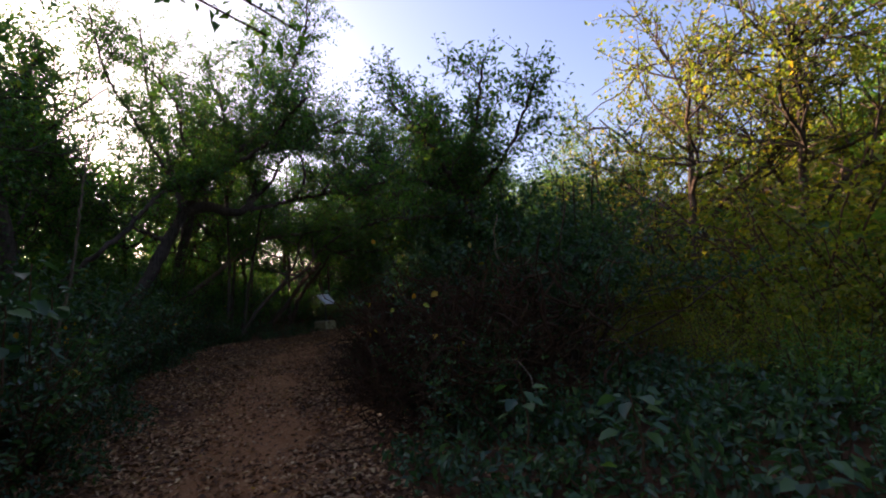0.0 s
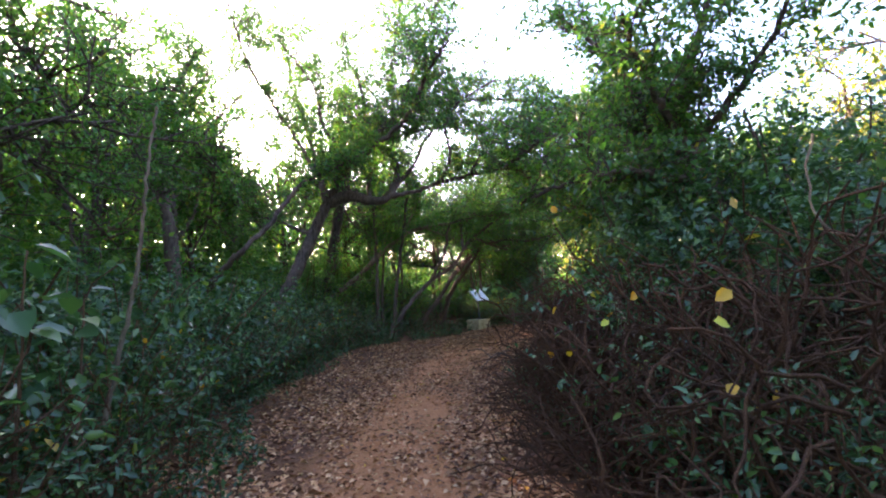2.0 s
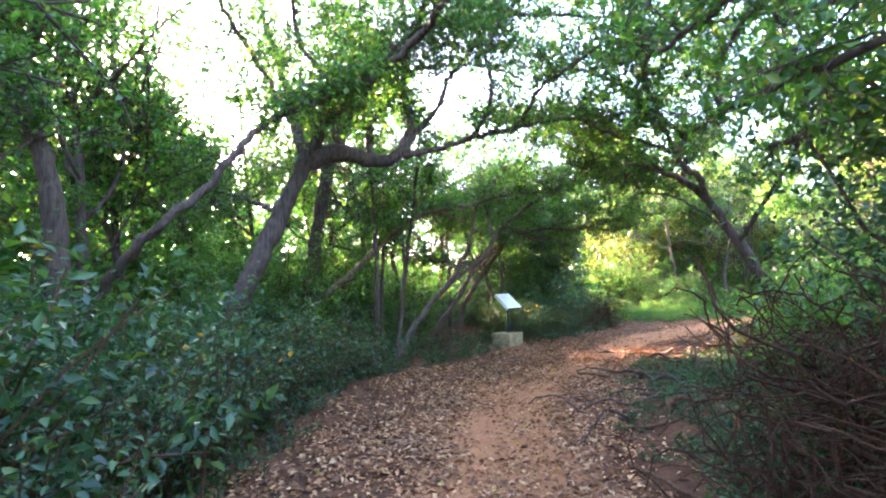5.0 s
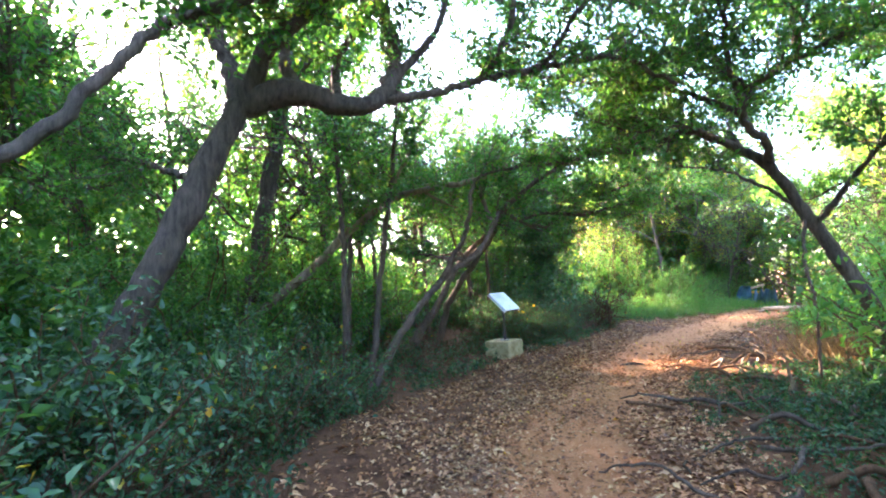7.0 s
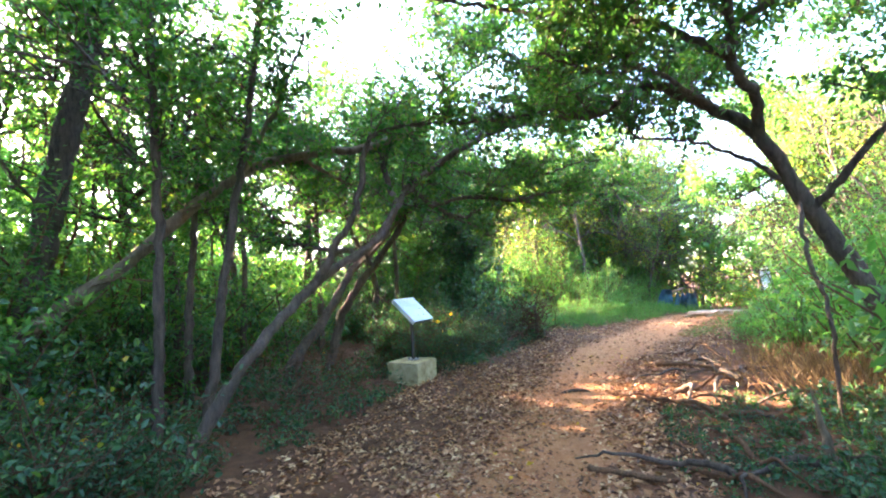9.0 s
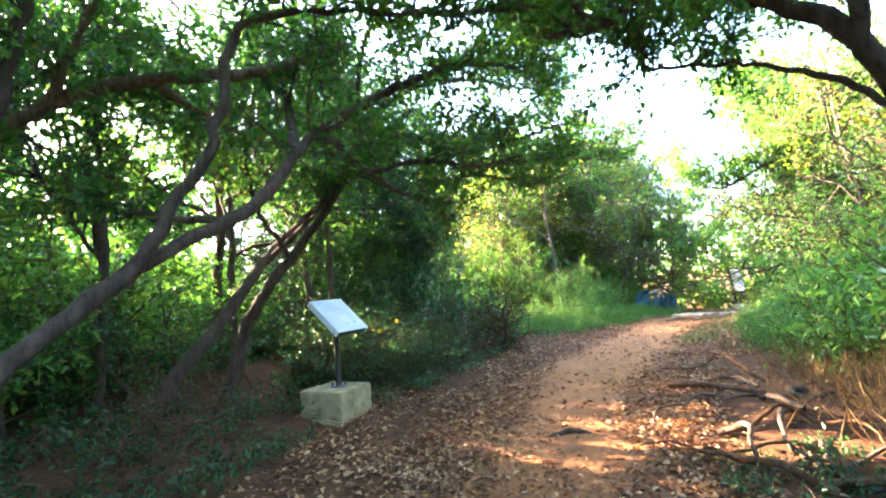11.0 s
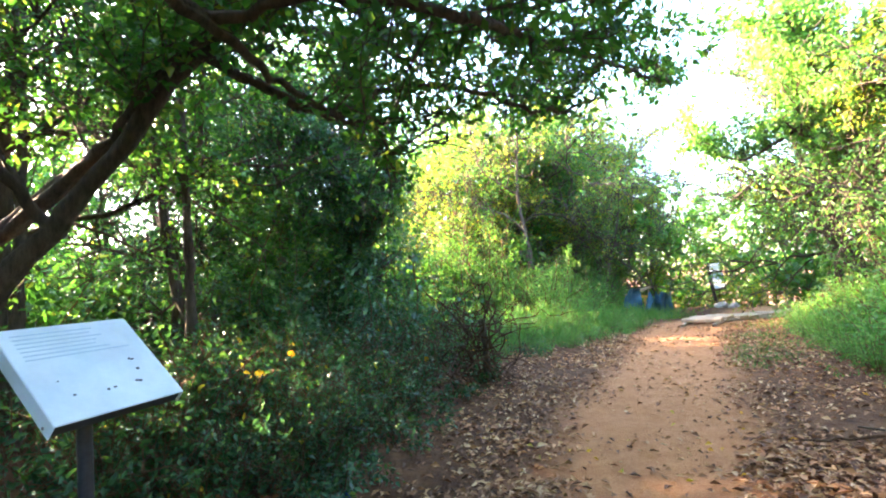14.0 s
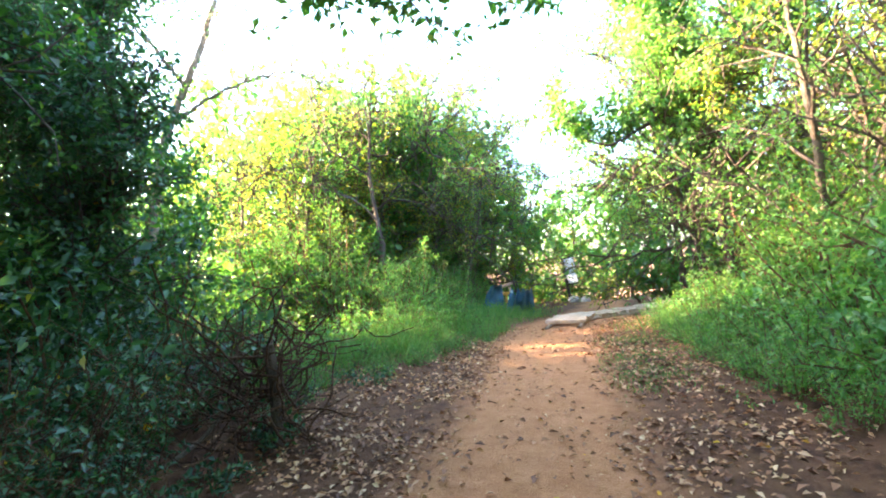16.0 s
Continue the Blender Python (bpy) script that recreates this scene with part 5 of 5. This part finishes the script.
# ---- litter and grass ----
def scatter(seed, n, inner, outer, power, y0, y1):
    """Spots beside the path, thinning out smoothly inside the inner distance."""
    rg = np.random.default_rng(seed)
    k = rg.integers(0, len(TRACK_C), n * 8)
    d = outer * rg.uniform(0, 1, n * 8) ** power
    a = rg.uniform(0, 2 * np.pi, n * 8)
    x, y = TRACK_C[k, 0] + np.cos(a) * d, TRACK_C[k, 1] + np.sin(a) * d
    off = near_line(x, y, TRACK_C)
    chance = np.clip((off - inner * 0.5) / max(inner * 0.6, 0.01), 0.0, 1) + 0.05 if inner > 0 else np.ones(len(x))
    patch = 0.55 + 0.45 * np.sin(2.3 * x + 1.1 * y) * np.sin(1.7 * y - 0.8 * x)
    over = x - np.interp(y, RIGHT_EDGE[:, 1], RIGHT_EDGE[:, 0])   # litter thins out under the plants
    under = np.interp(y, LEFT_EDGE[:, 1], LEFT_EDGE[:, 0]) - x
    chance = chance * np.clip(1 - over * 2.2, 0.12, 1) * np.clip(1.3 - under * 1.2, 0.25, 1)
    ok = (y > y0) & (y < y1) & (rg.uniform(0, 1, len(x)) < chance * patch)
    return x[ok][:n], y[ok][:n], rg


def litter(seed, n, inner, outer, size, mat, label, y0, y1, power=1.0):
    x, y, rg = scatter(seed, n, inner, outer, power, y0, y1)
    P = np.column_stack([x, y, ground_z(x, y) + 0.008 + rg.uniform(0, 0.018, len(x))])
    a = rg.uniform(0, 2 * np.pi, len(x))
    D = np.column_stack([np.cos(a), np.sin(a), rg.normal(0, 0.22, len(x))])
    N = unit(np.array([0, 0, 1.0]) + rg.normal(0, 0.35, P.shape))
    L = size * rg.uniform(0.5, 1.35, len(x))
    ob = new("leaf_litter", leaf_mesh("leaf_litter", P, D, N, L, L * rg.uniform(0.35, 0.6, len(x)), mat, 0.3, 0.15, True))
    return tagged(ob, label, "leaf litter", kind="stuff")


litter(51, 58000, 0.75, 2.6, 0.072, LEAF_DRY, "dry brown fallen leaves along the path", -20, 1.2, 0.8)
litter(52, 9500, 0.0, 1.0, 0.05, LEAF_DRY, "scattered small fallen leaves on the path", -16, -0.5, 0.7)
litter(53, 30000, 1.05, 3.0, 0.07, LEAF_DRY, "brown leaf litter beside the clearing", 1.0, 9, 0.8)
litter(54, 260, 0.2, 2.4, 0.06, LEAF_GOLD, "a few yellow fallen leaves", -18, 3, 0.8)
litter(55, 1400, 0.0, 1.6, 0.03, LEAF_DRY, "small dry leaf scraps on bare dirt", -1, 9, 0.7)


def grass_patch(seed, n, spots, height, mat, label, name="grass"):
    rg = np.random.default_rng(seed)
    k = rg.integers(0, len(spots), n)
    S = np.array(spots)
    x = S[k, 0] + rg.normal(0, 1, n) * S[k, 2]
    y = S[k, 1] + rg.normal(0, 1, n) * S[k, 2]
    ok = near_line(x, y, TRACK_C) > 0.75
    x, y = x[ok], y[ok]
    P = np.column_stack([x, y, ground_z(x, y) - 0.01])
    D = np.column_stack([rg.normal(0, 0.5, len(x)), rg.normal(0, 0.5, len(x)), np.ones(len(x))])
    N = np.column_stack([rg.normal(0, 1, len(x)), rg.normal(0, 1, len(x)), np.zeros(len(x))])
    L = height * rg.uniform(0.4, 1.3, len(x))
    ob = new(name, leaf_mesh(name, P, D, N, L, (0.007 + 0.008 * height) * rg.uniform(0.6, 1.3, len(x)), mat, 0.2, 0.0, False))
    return tagged(ob, label, "grass", kind="stuff")


grass_patch(61, 3500, [(6.5, 4.4, 0.3), (7.0, 5.2, 0.35), (7.8, 6.2, 0.35), (9.0, 7.3, 0.35)], 0.07, GRASS, "short green grass at the path's edge")
grass_patch(62, 12000, [(4.0, 8.0, 0.5), (5.2, 9.2, 0.5), (6.6, 10.6, 0.6), (8.4, 12.2, 0.6), (9.2, 5.0, 0.5), (10.0, 6.4, 0.6)], 0.40, GRASS, "tall fresh green grass round the clearing")
grass_patch(63, 3200, [(5.7, -1.9, 0.4), (6.2, -1.2, 0.5), (6.5, -0.2, 0.5), (6.9, 0.8, 0.45)], 0.5, STRAW, "tall dry straw grass under the arching tree")


def accent_leaves(seed, n, line, y0, y1, low, high, side, label):
    """Single large yellow leaves among the bushes at an edge."""
    rg = np.random.default_rng(seed)
    P = []
    for k in range(n):
        p, t = edge_at(line, rg.uniform(y0, y1))
        q = p + np.array([-t[1], t[0]]) * -side * rg.uniform(0.25, 1.0)
        P.append((q[0], q[1], gz(q[0], q[1]) + rg.uniform(low, high)))
    P = np.array(P)
    D = unit(rg.normal(0, 1, P.shape) + np.array([0, 0, -0.4]))
    N = unit(rg.normal(0, 0.6, P.shape) + np.array([0, -0.6, 0.8]))
    L = rg.uniform(0.05, 0.10, n)
    ob = new("yellow_leaf", leaf_mesh("yellow_leaf", P, D, N, L, L * 0.75, LEAF_GOLD, 0.15, 0.1))
    return tagged(ob, label, "leaf", kind="stuff")


accent_leaves(71, 60, LEFT_EDGE, -15.5, -4.5, 0.2, 1.3, -1, "single yellow leaves hanging in dark bushes")
accent_leaves(72, 14, RIGHT_EDGE, -14.5, -11.5, 0.5, 2.2, 1, "yellow heart-shaped vine leaves on the thicket")
accent_leaves(73, 16, LEFT_EDGE, 1.0, 6.0, 0.2, 1.2, -1, "few yellow leaves in the undergrowth")


def blue_scrap():
    """A crumpled bit of blue plastic with a yellow tag."""
    bm = bmesh.new()
    bmesh.ops.create_icosphere(bm, subdivisions=3, radius=0.035)
    for v in bm.verts:
        v.co = Vector((v.co.x, v.co.y * 0.8, v.co.z * 1.2)) + noise.noise_vector(v.co * 40) * 0.012
    me = bpy.data.meshes.new("plastic_scrap")
    bm.to_mesh(me)
    bm.free()
    me.materials.append(plain("deep_blue_plastic", (0.004, 0.01, 0.16), (0.01, 0.03, 0.32), 0.35, 0, 20, 0.1))
    ob = tagged(new("plastic_scrap", me), "small crumpled deep blue plastic scrap on leaves", "litter")
    ob.location = (1.01, 1.07, gz(1.01, 1.07) + 0.03)
    tag = part("label", box_mesh("label", (0.02, 0.004, 0.03), AMBER, 0.001), ob, "small yellow label")
    tag.location = (-0.035, -0.01, -0.01)


blue_scrap()


stick("trailing_vine", "thin pale vine arching over low plants", [(5.79, -13.05, 0.7), (6.04, -13.13, 0.62), (6.37, -13.32, 0.61), (6.69, -13.55, 0.74), (6.91, -13.8, 0.77), (7.04, -14.03, 0.66), (7.08, -14.26, 0.53)], 0.008, 0.005, BARK_PALE, "vine", 81)
stick("hanging_vine", "thin pale vine looping from the thicket", [(6.84, -12.77, 2.41), (6.79, -12.76, 2.15), (6.81, -12.76, 1.92), (6.93, -12.78, 1.75), (7.13, -12.82, 1.77), (7.27, -12.85, 1.89)], 0.009, 0.006, BARK_PALE, "vine", 82)


def broad_plant(seed, x, y, h, n, size):
    """A plant with a few large drooping leaves on a bent stem."""
    rg = np.random.default_rng(seed)
    top = tagged(new("broad_leaf_plant"), "broad-leaved plant with large drooping blue-green leaves", "plant")
    top.location = (x, y, gz(x, y) - 0.02)
    stem = curve([(0, 0, 0), (0.05, 0.02, h * 0.5), (0.0, 0.08, h)], 0.08, 0.004, rg)
    part("stem", tube_mesh("stem", [(stem, taper(stem, 0.014, 0.006))], TWIG, 6), top)
    P, D = [], []
    for k in range(n):
        a = k * 2.4 + rg.uniform(-0.3, 0.3)
        z = h * rg.uniform(0.62, 1.02)
        P.append((0.10 * math.cos(a), 0.10 * math.sin(a), z))
        D.append((math.cos(a), math.sin(a), rg.uniform(-0.45, 0.1)))
    L = size * rg.uniform(0.7, 1.2, n)
    N = unit(np.array([0, 0, 1.0]) + rg.normal(0, 0.25, (n, 3)))
    part("foliage", leaf_mesh("foliage", P, D, N, L, L * 0.72, LEAF_DARK, 0.12, 0.2), top)


for k, (x, y, h, n, size) in enumerate([(2.75, -15.0, 1.85, 12, 0.2), (2.55, -14.6, 1.6, 10, 0.17), (2.95, -15.4, 1.5, 10, 0.18), (1.3, -12.6, 0.7, 12, 0.13), (1.75, -13.2, 0.6, 12, 0.13), (0.2, -10.2, 0.6, 10, 0.13), (-0.5, -8.6, 0.6, 10, 0.12), (7.6, -15.4, 0.7, 12, 0.13), (8.3, -16.0, 0.6, 12, 0.13), (6.9, -14.9, 0.7, 12, 0.12)]):
    broad_plant(500 + k, x, y, h, n, size)
